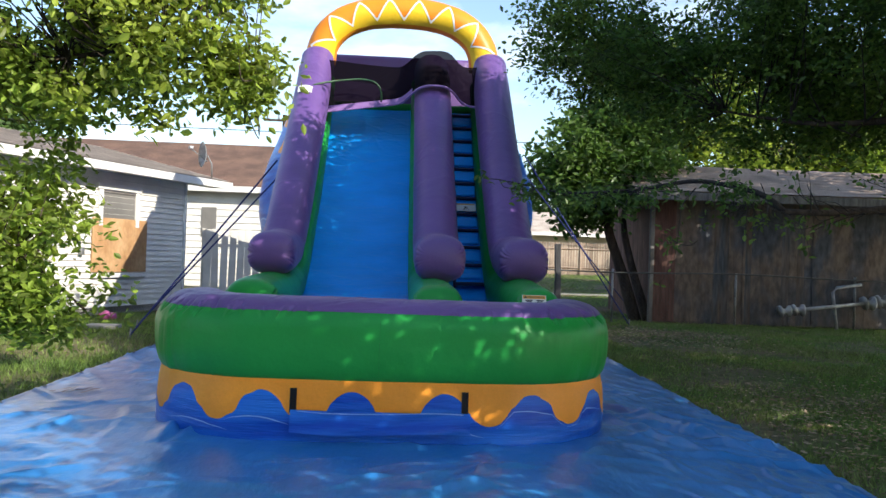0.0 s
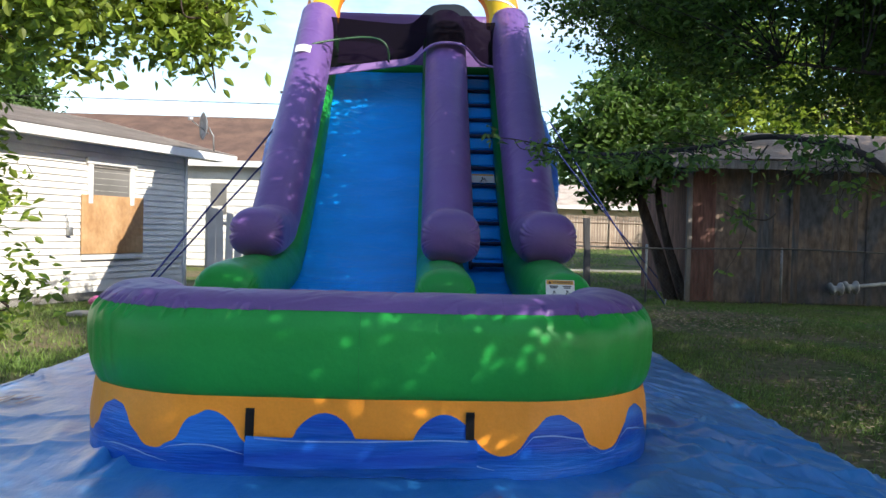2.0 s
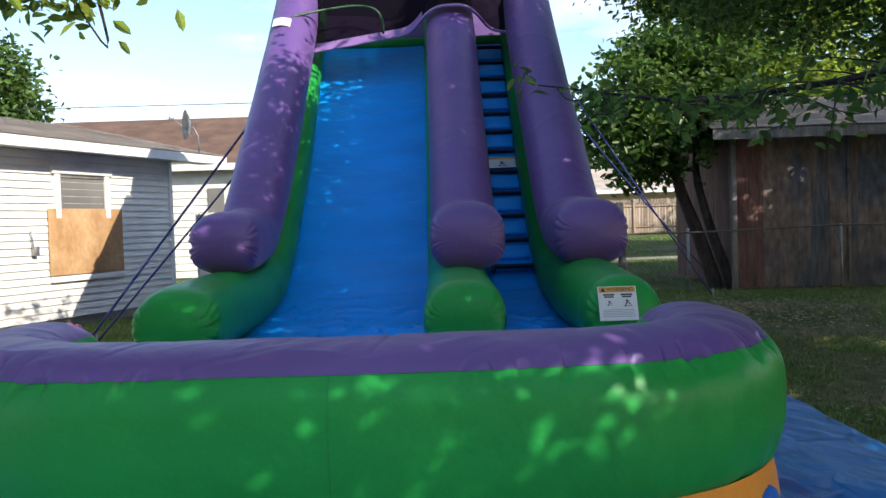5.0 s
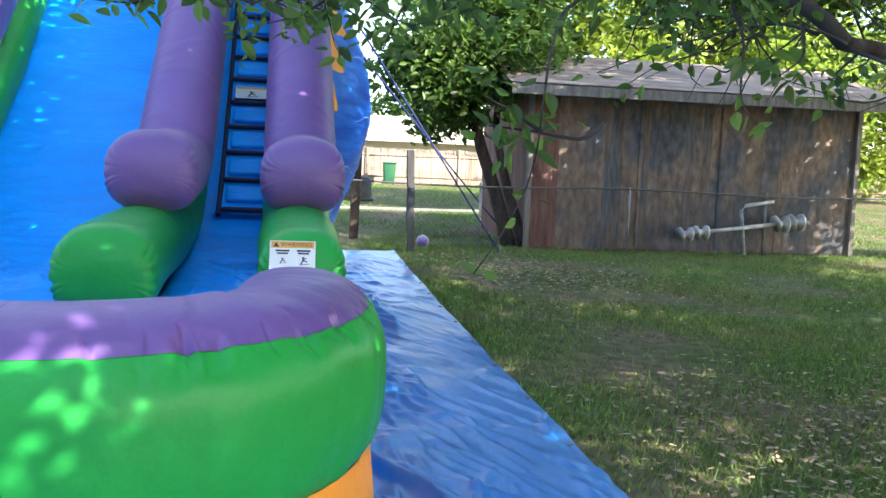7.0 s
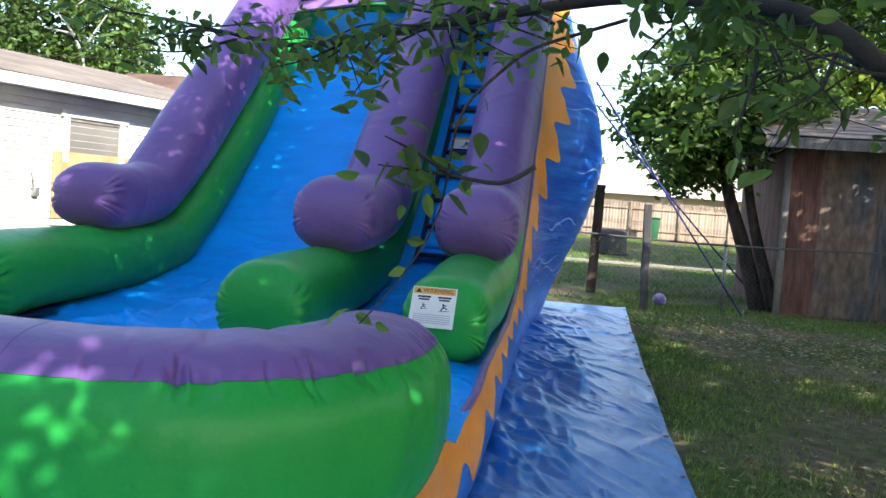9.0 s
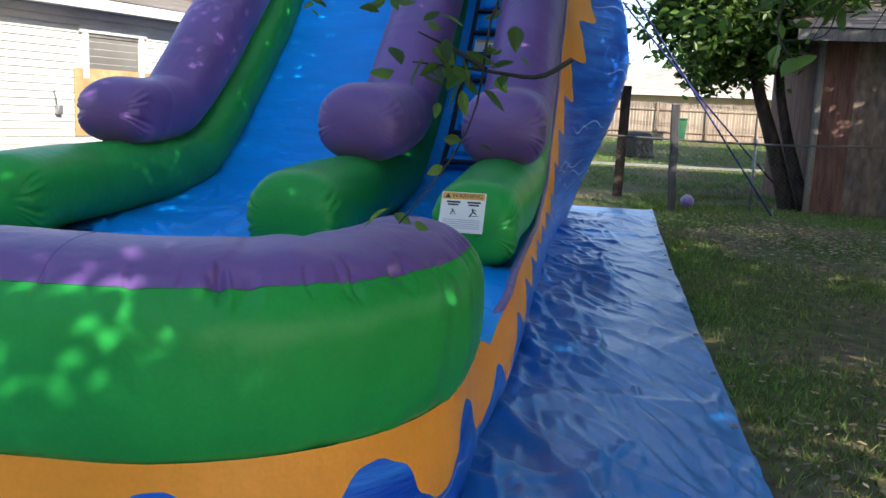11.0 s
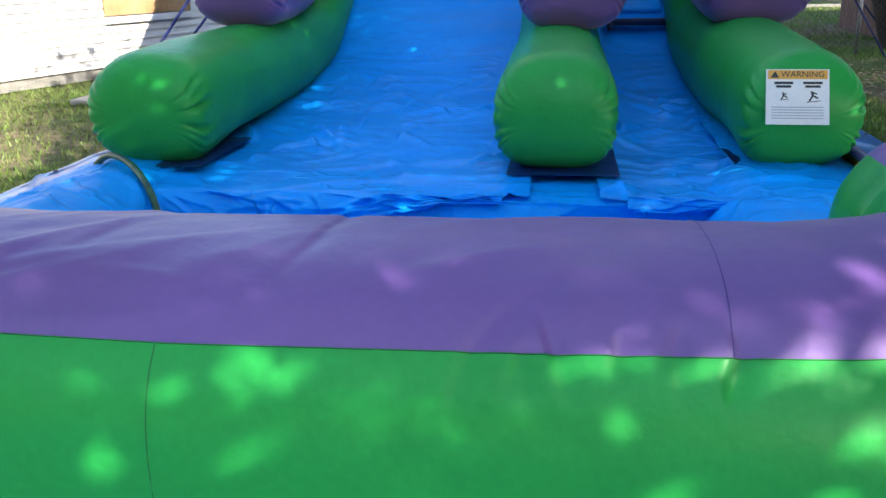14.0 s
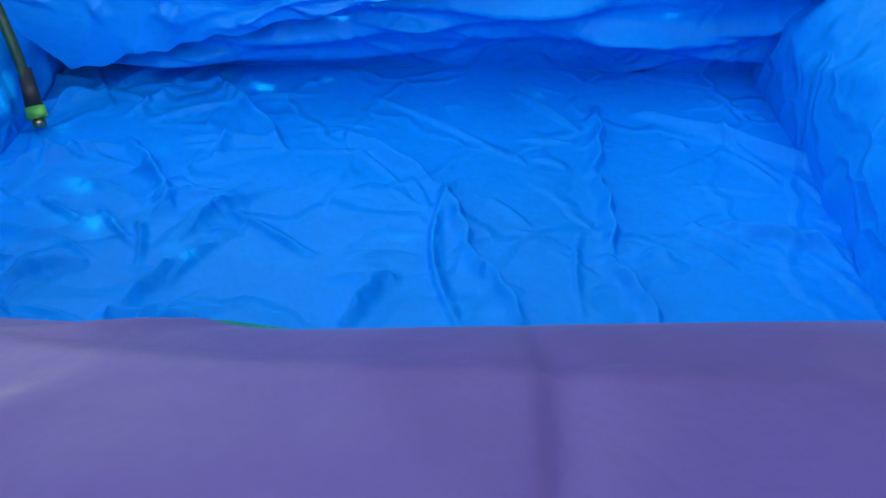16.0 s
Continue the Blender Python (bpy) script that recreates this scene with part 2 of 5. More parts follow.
def grid(rows, closed=False):
    """A sheet through rows of points; closed: each row is a loop."""
    bm = bmesh.new()
    vs = [[bm.verts.new(p) for p in r] for r in rows]
    w = len(vs[0])
    for a, b in zip(vs, vs[1:]):
        for i in range(w if closed else w - 1):
            j = (i + 1) % w
            bm.faces.new((a[i], a[j], b[j], b[i]))
    return bm


def box(bm, size, at=(0, 0, 0), rot=None, bevel=0.0):
    m = Matrix.Translation(at) @ (rot or Matrix.Identity(4)) @ Matrix.Diagonal((*size, 1))
    r = bmesh.ops.create_cube(bm, size=1, matrix=m)
    if bevel:
        es = {e for v in r["verts"] for e in v.link_edges}
        bmesh.ops.bevel(bm, geom=list(es), offset=bevel, segments=2, affect="EDGES", profile=0.6)
    return bm


def boxed(size, at=(0, 0, 0), rot=None, bevel=0.0):
    return box(bmesh.new(), size, at, rot, bevel)


def resample(pts, n):
    p = np.array(pts, float)
    d = np.r_[0, np.cumsum(np.linalg.norm(np.diff(p, axis=0), axis=1))]
    s = np.linspace(0, d[-1], n)
    return np.stack([np.interp(s, d, p[:, k]) for k in range(p.shape[1])], 1)


def smooth_path(pts, n=60, passes=3):
    p = resample(pts, n)
    for _ in range(passes):
        q = p.copy()
        q[1:-1] = (p[:-2] + 2 * p[1:-1] + p[2:]) / 4
        p = q
    return p


def tube(path, radius, sides=10, up=(0, 0, 1), bm=None, cap=True):
    """A round tube along a path; radius a number or one for each point."""
    bm = bm or bmesh.new()
    p = np.array(path, float)
    n = len(p)
    r = np.broadcast_to(np.array(radius, float), (n,))
    t = np.gradient(p, axis=0)
    t /= np.linalg.norm(t, axis=1)[:, None] + 1e-9
    ref = np.array(up, float)
    loops = []
    for i in range(n):
        a = np.cross(t[i], ref)
        if np.linalg.norm(a) < 1e-3:
            a = np.cross(t[i], (1, 0.2, 0))
        a /= np.linalg.norm(a)
        b = np.cross(a, t[i])
        loops.append([bm.verts.new(p[i] + r[i] * (math.cos(k * math.tau / sides) * a + math.sin(k * math.tau / sides) * b)) for k in range(sides)])
    for A, B in zip(loops, loops[1:]):
        for k in range(sides):
            bm.faces.new((A[k], A[(k + 1) % sides], B[(k + 1) % sides], B[k]))
    if cap:
        bm.faces.new(loops[0])
        bm.faces.new(loops[-1][::-1])
    return bm


def fast_mesh(name, verts, faces, mat, parent=None, smooth=False):
    me = bpy.data.meshes.new(name)
    me.from_pydata(verts.tolist() if hasattr(verts, "tolist") else verts, [], faces.tolist() if hasattr(faces, "tolist") else faces)
    me.materials.append(mat)
    if smooth:
        me.shade_smooth()
    ob = new(name, me)
    if parent:
        ob.parent = parent
    return ob


def sheet(name, X, Y, Z, mat, parent, label=""):
    """A fine sheet from three arrays of one shape."""
    r, c = X.shape
    v = np.stack([X, Y, Z], -1).reshape(-1, 3)
    i = (np.arange(r - 1)[:, None] * c + np.arange(c - 1)[None, :]).reshape(-1, 1)
    ob = fast_mesh(name, v, i + np.array([[0, 1, c + 1, c]]), mat, parent, True)
    if label:
        ob["label"] = label
    return ob


def folds(X, Y, rng, count, box4, length, width, height, way=0.0, spread=1.6):
    """Sharp random folds of cloth: bent ridges that taper to their ends, one side steeper."""
    Z = np.zeros_like(X)
    for _ in range(count):
        cx, cy = rng.uniform(box4[0], box4[1]), rng.uniform(box4[2], box4[3])
        a = way + rng.normal(0, spread)
        ln = rng.uniform(*length)
        w = rng.uniform(*width)
        h = rng.uniform(*height)
        bend = rng.normal(0, 0.25) / ln
        dx, dy = X - cx, Y - cy
        u = dx * math.cos(a) + dy * math.sin(a)
        s = -dx * math.sin(a) + dy * math.cos(a) - bend * u * u
        m = (abs(u) < ln / 2) & (abs(s) < 5 * w)
        side = np.where(s > 0, s / w, s / (2.6 * w))
        Z[m] += (h * np.exp(-side ** 2) * np.clip(1 - (2 * u / ln) ** 2, 0, 1))[m]
    return Z


# ---- the inflatable water slide ----
slide = thing("water_slide", "tall inflatable purple and green water slide on a blue tarp", "water slide", (0, 0, 0))


def plan(n=220, side=1.70, front=7.02, back=8.30, corner=0.80):
    """The pool rim's centre line seen from above, from one end round the front to the other."""
    pts = [(-side, back), (-side, front + corner)]
    for k in range(1, 12):
        a = math.pi + k * math.pi / 24
        pts.append((-side + corner + corner * math.cos(a), front + corner + corner * math.sin(a)))
    pts += [(-side + corner, front), (0, front - 0.03)]
    pts += [(-x, y) for x, y in reversed(pts[:-1])]
    return smooth_path(pts, n, 4)


def normals(p):
    t = np.gradient(p, axis=0)
    t /= np.linalg.norm(t, axis=1)[:, None]
    return np.stack([t[:, 1], -t[:, 0]], 1) * 1.0


RIM = plan(900)
RIM[:, 0] -= 0.065
RIM_N = normals(RIM)
if RIM_N[len(RIM) // 2][1] > 0:
    RIM_N = -RIM_N
RIM_S = np.r_[0, np.cumsum(np.linalg.norm(np.diff(RIM, axis=0), axis=1))]
RIM_S -= RIM_S[-1] / 2


RIM_R = 0.34
CREASE_A = np.arange(-206.0, 156.0, 1.25)


def rim_creases():
    """Tucks gathered along the seam round the corners, and long soft creases over the top."""
    S, A = np.meshgrid(RIM_S, np.radians(CREASE_A) * RIM_R, indexing="ij")
    rng = np.random.default_rng(19)
    seam = radians(40) * RIM_R
    D = np.zeros_like(S)
    for sg in (-1, 1):
        lo, hi = sorted((sg * 1.05, sg * 2.75))
        D += folds(S, A, rng, 52, (lo, hi, seam - 0.05, seam + 0.06), (0.09, 0.22), (0.006, 0.010), (-0.016, -0.006), math.pi / 2, 0.16)
        D += folds(S, A, rng, 12, (min(sg * 0.5, sg * 1.3), max(sg * 0.5, sg * 1.3), seam - 0.05, seam + 0.03), (0.08, 0.20), (0.007, 0.012), (-0.010, -0.003), math.pi / 2, 0.25)
    top = radians(75) * RIM_R
    D += folds(S, A, rng, 18, (-2.0, 1.4, seam + 0.03, top + 0.3), (0.25, 1.0), (0.007, 0.013), (0.003, 0.007), 0.25, 0.45)
    D += folds(S, A, rng, 14, (-1.6, 1.4, seam + 0.02, top + 0.2), (0.15, 0.5), (0.008, 0.018), (-0.006, -0.002), 1.2, 0.5)
    return D


def rim_point(i, ang, grow=0.0):
    """A point of the rim tube: ang 0 outward, 90 up."""
    if ang < -206:
        ang += 360
    s = RIM_S[i]
    end = min(1.0, (RIM_S[-1] - abs(s)) / 0.30)
    k = math.sqrt(max(0.0, 1 - (1 - end) ** 2)) * 0.93 + 0.07
    a = radians(ang)
    ca, sa = math.cos(a), math.sin(a)
    e = 0.6 + 0.26 * min(1, max(0, (math.degrees(math.asin(max(-1, min(1, sa)))) + 40) / 80))
    w, h = 0.335 * k + grow, (0.338 if sa > 0 else 0.375) * (0.35 + 0.65 * k) + grow
    out = w * math.copysign(abs(ca) ** e, ca)
    z = 0.80 + h * math.copysign(abs(sa) ** e, sa)
    corner = math.exp(-((abs(s) - 1.75) / 0.5) ** 2)
    fold = noise.noise((s * 9, ang * 0.018, 3.3)) * 0.016 * corner + noise.noise((s * 1.3, ang * 0.02, 9.1)) * 0.005
    fold += np.interp(ang, CREASE_A, RIM_D[i]) * min(1, k * 1.2)
    out += fold * ca
    z += fold * sa
    x, y = RIM[i] + RIM_N[i] * out
    return (x, y, z)


RIM_D = rim_creases()


def rim_sheet(a0, a1, n):
    return grid([[rim_point(i, a0 + (a1 - a0) * k / n) for k in range(n + 1)] for i in range(len(RIM))])


part("pool_rim", rim_sheet(40, 134, 56), PURPLE, slide, "purple vinyl top of the pool's inflated rim")
part("pool_wall_tube", rim_sheet(-226, 40, 100), GREEN, slide, "shiny green vinyl tube round the pool")


def seam_line(ang, mat, name, i0=0, i1=None, r=0.0012):
    idx = range(i0, i1 or len(RIM))
    return part(name, tube([rim_point(i, ang, 0.001) for i in idx], r, 5), mat, slide)


SEAM = vinyl("seam_thread", (0.018, 0.17, 0.04), 0.6, 0.1)
seam_line(40, SEAM, "rim_seam")
for i in (0, len(RIM) - 1):
    cap = bmesh.new()
    cap.faces.new([cap.verts.new(rim_point(i, a)) for a in range(-226, 134, 6)])
    part("rim_end", cap, GREEN, slide)
DARKPURPLE = vinyl("purple_seam", (0.085, 0.05, 0.20), 0.5, 0.1)
for s0, a0, a1, mt in ((-0.02, -80, 41, SEAM), (0.845, 40, 134, DARKPURPLE)):
    i = int(np.argmin(abs(RIM_S - s0)))
    part("rim_seam", tube([rim_point(i, a, 0.0) for a in range(a0, a1, 2)], 0.0012, 5), mt, slide)


# the base band under the rim: wavy yellow over printed blue
def wave(s):
    a = abs(s)
    o = math.copysign(min(a, 0.9) + 1.34 * min(max(a - 0.9, 0), 1.257) + max(0, a - 2.157), s)
    c = math.cos(math.tau * (o + 0.225) / 0.715)
    return 0.285 + 0.125 * math.copysign(abs(c) ** 0.75, c)


def base_point(s, z):
    s = max(RIM_S[0], min(RIM_S[-1], s))
    x = np.interp(s, RIM_S, RIM[:, 0])
    y = np.interp(s, RIM_S, RIM[:, 1])
    nx = np.interp(s, RIM_S, RIM_N[:, 0])
    ny = np.interp(s, RIM_S, RIM_N[:, 1])
    out = 0.275 + 0.03 * math.sin(math.pi * min(1, max(0, z / 0.5))) + 0.006 * noise.noise((s * 5, z * 6, 1.0)) + 0.03 * (1 - z / 0.5) ** 3
    return (x + nx * out, y + ny * out, z)


SS = np.linspace(RIM_S[0], RIM_S[-1], 420)
part("base_band", grid([[base_point(s, 0.495 - (0.495 - wave(s)) * k / 6) for k in range(7)] for s in SS]), YELLOW, slide, "mustard yellow vinyl band with a wavy dripping edge")
part("base_skirt", grid([[base_point(s, wave(s) * (1 - k / 6) + 0.002) for k in range(7)] for s in SS]), WAVEBLUE, slide, "blue printed vinyl skirt round the pool's foot")


def foam(points, width, name="foam_stroke"):
    up, dn = [], []
    n = len(points)
    for i, (p, nrm) in enumerate(points):
        w = width * math.sin(math.pi * (i + 0.5) / n) * (0.7 + 0.5 * abs(noise.noise((i * 0.4, p[0], p[1]))))
        q = np.array(p) + 0.004 * np.array(nrm)
        up.append(q + (0, 0, w))
        dn.append(q - (0, 0, w))
    part(name, grid([up, dn]), FOAM, slide)


for k in range(13):
    s0 = -3.1 + k * 0.49 + random.uniform(-0.1, 0.1)
    z0 = random.uniform(0.05, 0.26)
    pts = []
    for j in range(14):
        s = s0 + j * 0.035
        z = min(z0 + 0.03 * math.sin(j * 0.33), wave(s) - 0.02)
        if z > 0.02:
            nx, ny = np.interp(s, RIM_S, RIM_N[:, 0]), np.interp(s, RIM_S, RIM_N[:, 1])
            pts.append((base_point(s, z), (nx, ny, 0)))
    if len(pts) > 4:
        foam(pts, 0.006)

# the flap and its two straps on the front
flap_rows = []
for k in range(7):
    z = 0.265 - 0.028 * k
    flap_rows.append([(x, base_point(x, 0.2)[1] - 0.028 - 0.012 * math.sin(x * 9 + k) - 0.008 * k, z + 0.012 * math.sin(x * 4.0) * k / 6) for x in np.linspace(-0.775, 0.635, 40)])
part("entry_flap", grid(flap_rows), WAVEBLUE, slide, "folded blue printed vinyl flap strapped to the front")
for z in (0.252, 0.115):
    part("flap_stripe", grid([[(x, base_point(x, 0.2)[1] - 0.046 - 0.012 * math.sin(x * 9 + (0.265 - z) / 0.028), z + d + 0.01 * math.sin(x * 5)) for x in np.linspace(-0.72, 0.58, 40)] for d in (0, 0.008)]), FOAM, slide)
for x in (-0.757, 0.592):
    b = grid([[(x + dx, base_point(x, z)[1] - 0.012, z) for dx in (-0.027, -0.02, 0.02, 0.027)] for z in np.linspace(0.43, 0.24, 8)])
    bmesh.ops.solidify(b, geom=b.faces[:], thickness=0.006)
    part("strap", b, BLACKWEB, slide, "black webbing strap")

# ---- the pool's inside ----
FOLD = np.random.default_rng(7)


def fold_from(X, Y, x0, y0, x1, y1, w, h, bow=0.04):
    """One sharp fold of cloth from point to point, slightly bowed, steep on one side."""
    ln = math.hypot(x1 - x0, y1 - y0)
    ca, sa = (x1 - x0) / ln, (y1 - y0) / ln
    u = ((X - x0) * ca + (Y - y0) * sa) / ln
    d = -(X - x0) * sa + (Y - y0) * ca - bow * ln * 4 * u * (1 - u) - 0.006 * np.sin(u * 19)
    side = np.where(d > 0, d / w, d / (3.2 * w))
    return np.where((u > 0) & (u < 1), h * np.exp(-side ** 2) * np.clip(4 * u * (1 - u), 0, 1) ** 0.6, 0)


X, Y = np.meshgrid(np.linspace(-1.55, 1.55, 560), np.linspace(7.0, 9.68, 440))
Z = 0.125 + folds(X, Y, FOLD, 16, (-1.5, 1.5, 7.3, 9.5), (0.25, 0.8), (0.005, 0.009), (0.012, 0.03), 2.4, 0.6)
Z += folds(X, Y, FOLD, 110, (-1.5, 1.5, 7.2, 9.5), (0.06, 0.28), (0.004, 0.007), (0.006, 0.018), -0.3, 0.6)
Z += folds(X, Y, FOLD, 60, (-1.5, -0.6, 7.6, 9.5), (0.12, 0.45), (0.005, 0.009), (0.014, 0.034), 0.6, 0.7)
for fx in ((-0.80, 9.48, -0.45, 9.0), (-0.32, 9.12, 0.04, 8.80), (0.03, 8.82, 0.12, 8.50), (0.10, 8.52, 0.25, 8.22), (0.55, 9.32, 0.49, 8.86), (0.50, 8.90, 0.50, 8.50), (0.47, 8.50, 0.58, 8.20),
           (0.67, 9.27, 1.28, 8.86), (0.80, 8.64, 1.15, 8.52), (-1.32, 8.80, -0.97, 9.02), (-1.10, 8.33, -0.88, 8.44), (-0.97, 9.06, -0.72, 8.68), (-0.76, 8.22, -0.62, 8.46), (-0.19, 8.20, -0.10, 8.42)):
    Z += fold_from(X, Y, *fx, 0.008, 0.045)
sheet("pool_floor", X, Y, Z, LINER, slide, "wet wrinkled bright blue vinyl pool floor")
# the inner skirt of the front rim
part("pool_liner", grid([[tuple(np.r_[RIM[i] - RIM_N[i] * (0.22 + 0.05 * math.sin(k)), 0.72 - 0.64 * k / 5]) for k in range(6)] for i in range(0, len(RIM), 3)]), LINER, slide, "blue vinyl lining inside the pool")


def lump(path, radius, sides=30, seed=0.0, flat=1.0, ends=(0.30, 0.0), wr=0.006, x0=0.0, blunt=2.2, crease=0.0, bend=None, pleat=0.032):
    """An inflated tube with a rounded end, slightly uneven, in the plane x = x0; path of (y, z)."""
    p = smooth_path(path, 150, 8)
    d = np.r_[0, np.cumsum(np.linalg.norm(np.diff(p, axis=0), axis=1))]
    first = ends[0] * np.linspace(0, 1, 26) ** 2.2 if ends[0] else np.zeros(1)
    fine = np.r_[first, np.linspace(first[-1], d[-1], 132)[1:]]
    p = np.stack([np.interp(fine, d, p[:, 0]), np.interp(fine, d, p[:, 1])], 1)
    d = fine
    rows = []
    t = np.gradient(p, axis=0)
    t /= np.linalg.norm(t, axis=1)[:, None]
    cum = []
    for i in range(len(p)):
        k = 1.0
        if ends[0] and d[i] < ends[0]:
            u = 1 - d[i] / ends[0]
            k = max(0.0, 1 - u ** blunt) ** 0.5
            kx = max(0.0, 1 - u ** (blunt * 3.6)) ** 0.5
        else:
            kx = 1.0
        if ends[1] and d[-1] - d[i] < ends[1]:
            u = 1 - (d[-1] - d[i]) / ends[1]
            k = kx = max(0.0, 1 - u ** 2.6) ** 0.5
        r = radius(d[i], d[-1]) if callable(radius) else radius
        nrm = np.array((-t[i][1], t[i][0]))
        row = []
        for q in range(sides):
            a = math.tau * q / sides
            ca, sa = math.cos(a), math.sin(a)
            edge = max(0, abs(ca) - 0.55) / 0.45
            e = 0.9 - (0.14 if sa > 0 else 0.34) * (max(0, 1 - d[i] / 0.9) if ends[0] else 0)
            ca = math.copysign(abs(ca) ** e, ca)
            sa = math.copysign(abs(sa) ** e, sa)
            nearend = math.exp(-((d[i] - ends[0] * 0.24) / 0.085) ** 2) * min(1, d[i] / 0.03) * edge if ends[0] else 0
            w = wr * 0.8 * noise.noise((a * 1.2 + seed, d[i] * 1.5, seed)) - pleat * nearend * abs(math.sin(a * 13 + seed + 1.2 * noise.noise((a, d[i] * 4, seed)))) ** 4 * (0.25 + 1.5 * abs(noise.noise((a * 3, seed, 0))))
            if crease:
                w += crease * max(0, 1 - abs(noise.noise((ca * 1.5 + seed, d[i] * 2.6, sa * 1.5))) - 0.84) / 0.16
            if bend:
                w += 0.007 * math.sin(d[i] * 55 + 3 * noise.noise((a * 1.5, seed, 2))) * math.exp(-((d[i] - bend) / 0.22) ** 2) * max(0, sa) * (0.4 + abs(noise.noise((a * 3, d[i] * 3, seed))))
            rr = max(0.012, r * k + w * k)
            yz = p[i] + nrm * rr * sa * (flat(d[i]) if callable(flat) else flat)
            row.append((x0 + max(0.012, (r + w) * kx) * ca, yz[0], yz[1]))
        rows.append(row)
    b = grid(rows, True)
    b.verts.ensure_lookup_table()
    b.faces.new([b.verts[i] for i in range(sides)])
    b.faces.new([b.verts[len(b.verts) - 1 - i] for i in range(sides)])
    return b


LEFT, MID, RIGHT = -1.63, 0.59, 1.71
BED = [(9.35, 0.57), (10.6, 0.58), (12.0, 0.70), (12.9, 0.88), (13.5, 1.25), (14.8, 2.35), (16.0, 3.55), (16.85, 4.42)]
GREEN_LINE = [(9.52, 0.86), (10.4, 0.90), (11.8, 0.92), (12.7, 1.02), (13.35, 1.42), (14.68, 2.45), (15.9, 3.65), (16.7, 4.5), (16.9, 4.9)]
PURPLE_LINE = [(10.95, 1.475), (11.9, 1.475), (12.35, 1.53), (12.85, 1.90), (14.2, 3.02), (15.35, 4.05), (16.05, 4.70), (16.36, 4.95), (16.58, 5.20)]
MID_LINE = PURPLE_LINE[:-3] + [(16.2, 4.75), (16.8, 5.15), (17.4, 5.25)]


def ball(d, total):
    return 0.338 - 0.009 * math.exp(-((d - 1.30) / 0.16) ** 2)


def oval(d):
    return 0.93 + 0.27 * min(1, max(0, (d - 1.2) / 1.0)) - 0.20 * min(1, max(0, (d - 6.4) / 0.9))


for j, x in enumerate((LEFT, MID, RIGHT)):
    part("lower_tube", lump([((9.70, 9.66, 9.72)[j], 0.86)] + GREEN_LINE[1:], lambda d, n, k=(0.32, 0.307, 0.278)[j], j=j: k + (0.036 * min(1, max(0, (d - 0.5) / 0.9)) if j == 2 else 0), 132, j * 3.1, (0.95, 0.97, 1.04)[j], (0.36, 0.0), x0=x - (0.0, 0.08, 0.025)[j], blunt=3.3, pleat=0.05), GREEN, slide, "green vinyl lower tube beside the slide lane")
    part("upper_tube", lump(MID_LINE if j == 1 else [((11.16, 0, 11.06)[j], 1.475)] + PURPLE_LINE[1:], lambda d, n, k=(0.93, 1.0, 0.985)[j]: k * ball(d, n), 132, j * 2.3 + 1, oval, (0.40, 0.3 if j == 1 else 0.0), x0=x, blunt=2.9, bend=1.45, pleat=0.04), PURPLE, slide, "purple vinyl upper tube of the slide")


def lane(x0, x1, line, nx, mat, name, label, sag=0.03):
    p = smooth_path(line, 420, 12)
    d = np.r_[0, np.cumsum(np.linalg.norm(np.diff(p, axis=0), axis=1))]
    X, D = np.meshgrid(np.linspace(x0, x1, nx), d)
    u = (X - x0) / (x1 - x0)
    H = -sag * (1 - (2 * u - 1) ** 2)
    H += folds(X, D, FOLD, int(46 * (x1 - x0)), (x0, x1, 0, 3.0), (0.15, 0.7), (0.010, 0.028), (0.010, 0.028), 0.5, 0.9)
    H += folds(X, D, FOLD, int(34 * (x1 - x0)), (x0, x1, 2.4, 8.0), (0.2, 0.9), (0.012, 0.03), (0.003, 0.009), 0.0, 0.35)
    t = np.gradient(p, axis=0)
    t /= np.linalg.norm(t, axis=1)[:, None]
    return sheet(name, X, p[:, :1] - t[:, 1:] * H, p[:, 1:] + t[:, :1] * H, mat, slide, label)


lane(-1.58, 0.40, BED, 150, BLUE, "slide_lane", "wet blue vinyl sliding lane with soft creases")
lane(0.72, 1.52, BED, 70, BLUE, "climbing_lane", "blue vinyl climbing lane")
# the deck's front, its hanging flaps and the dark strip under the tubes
X, V = np.meshgrid(np.linspace(-1.62, 1.62, 260), np.linspace(0, 1.0, 130))
F = folds(X, V, FOLD, 9, (-1.2, 1.3, 0.50, 0.92), (0.9, 2.2), (0.022, 0.045), (0.04, 0.09), 0.0, 0.10) + folds(X, V, FOLD, 16, (-1.6, 1.6, 0.45, 0.95), (0.3, 1.0), (0.010, 0.02), (0.012, 0.04), 0.0, 0.2) + folds(X, V, FOLD, 40, (-1.6, 1.6, 0.3, 1.0), (0.1, 0.4), (0.006, 0.012), (0.006, 0.018), 0.6, 0.8)
DY = np.interp(V, (0, 0.40, 0.44, 0.52, 1.0), (10.0, 9.40, 9.355, 9.38, 9.60))
DZ = np.interp(V, (0, 0.40, 0.44, 0.52, 1.0), (0.545, 0.545, 0.53, 0.47, 0.11))
low = np.clip((V - 0.42) / 0.1, 0, 1)
sheet("deck", X, DY - F * low, DZ + F * (1 - low), LINER, slide, "blue vinyl deck edge above the pool")
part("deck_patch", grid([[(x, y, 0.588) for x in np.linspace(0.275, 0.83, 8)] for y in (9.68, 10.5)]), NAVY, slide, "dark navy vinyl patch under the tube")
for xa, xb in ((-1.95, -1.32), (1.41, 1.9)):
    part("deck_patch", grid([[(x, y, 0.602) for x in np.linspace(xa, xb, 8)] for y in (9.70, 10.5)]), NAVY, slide)


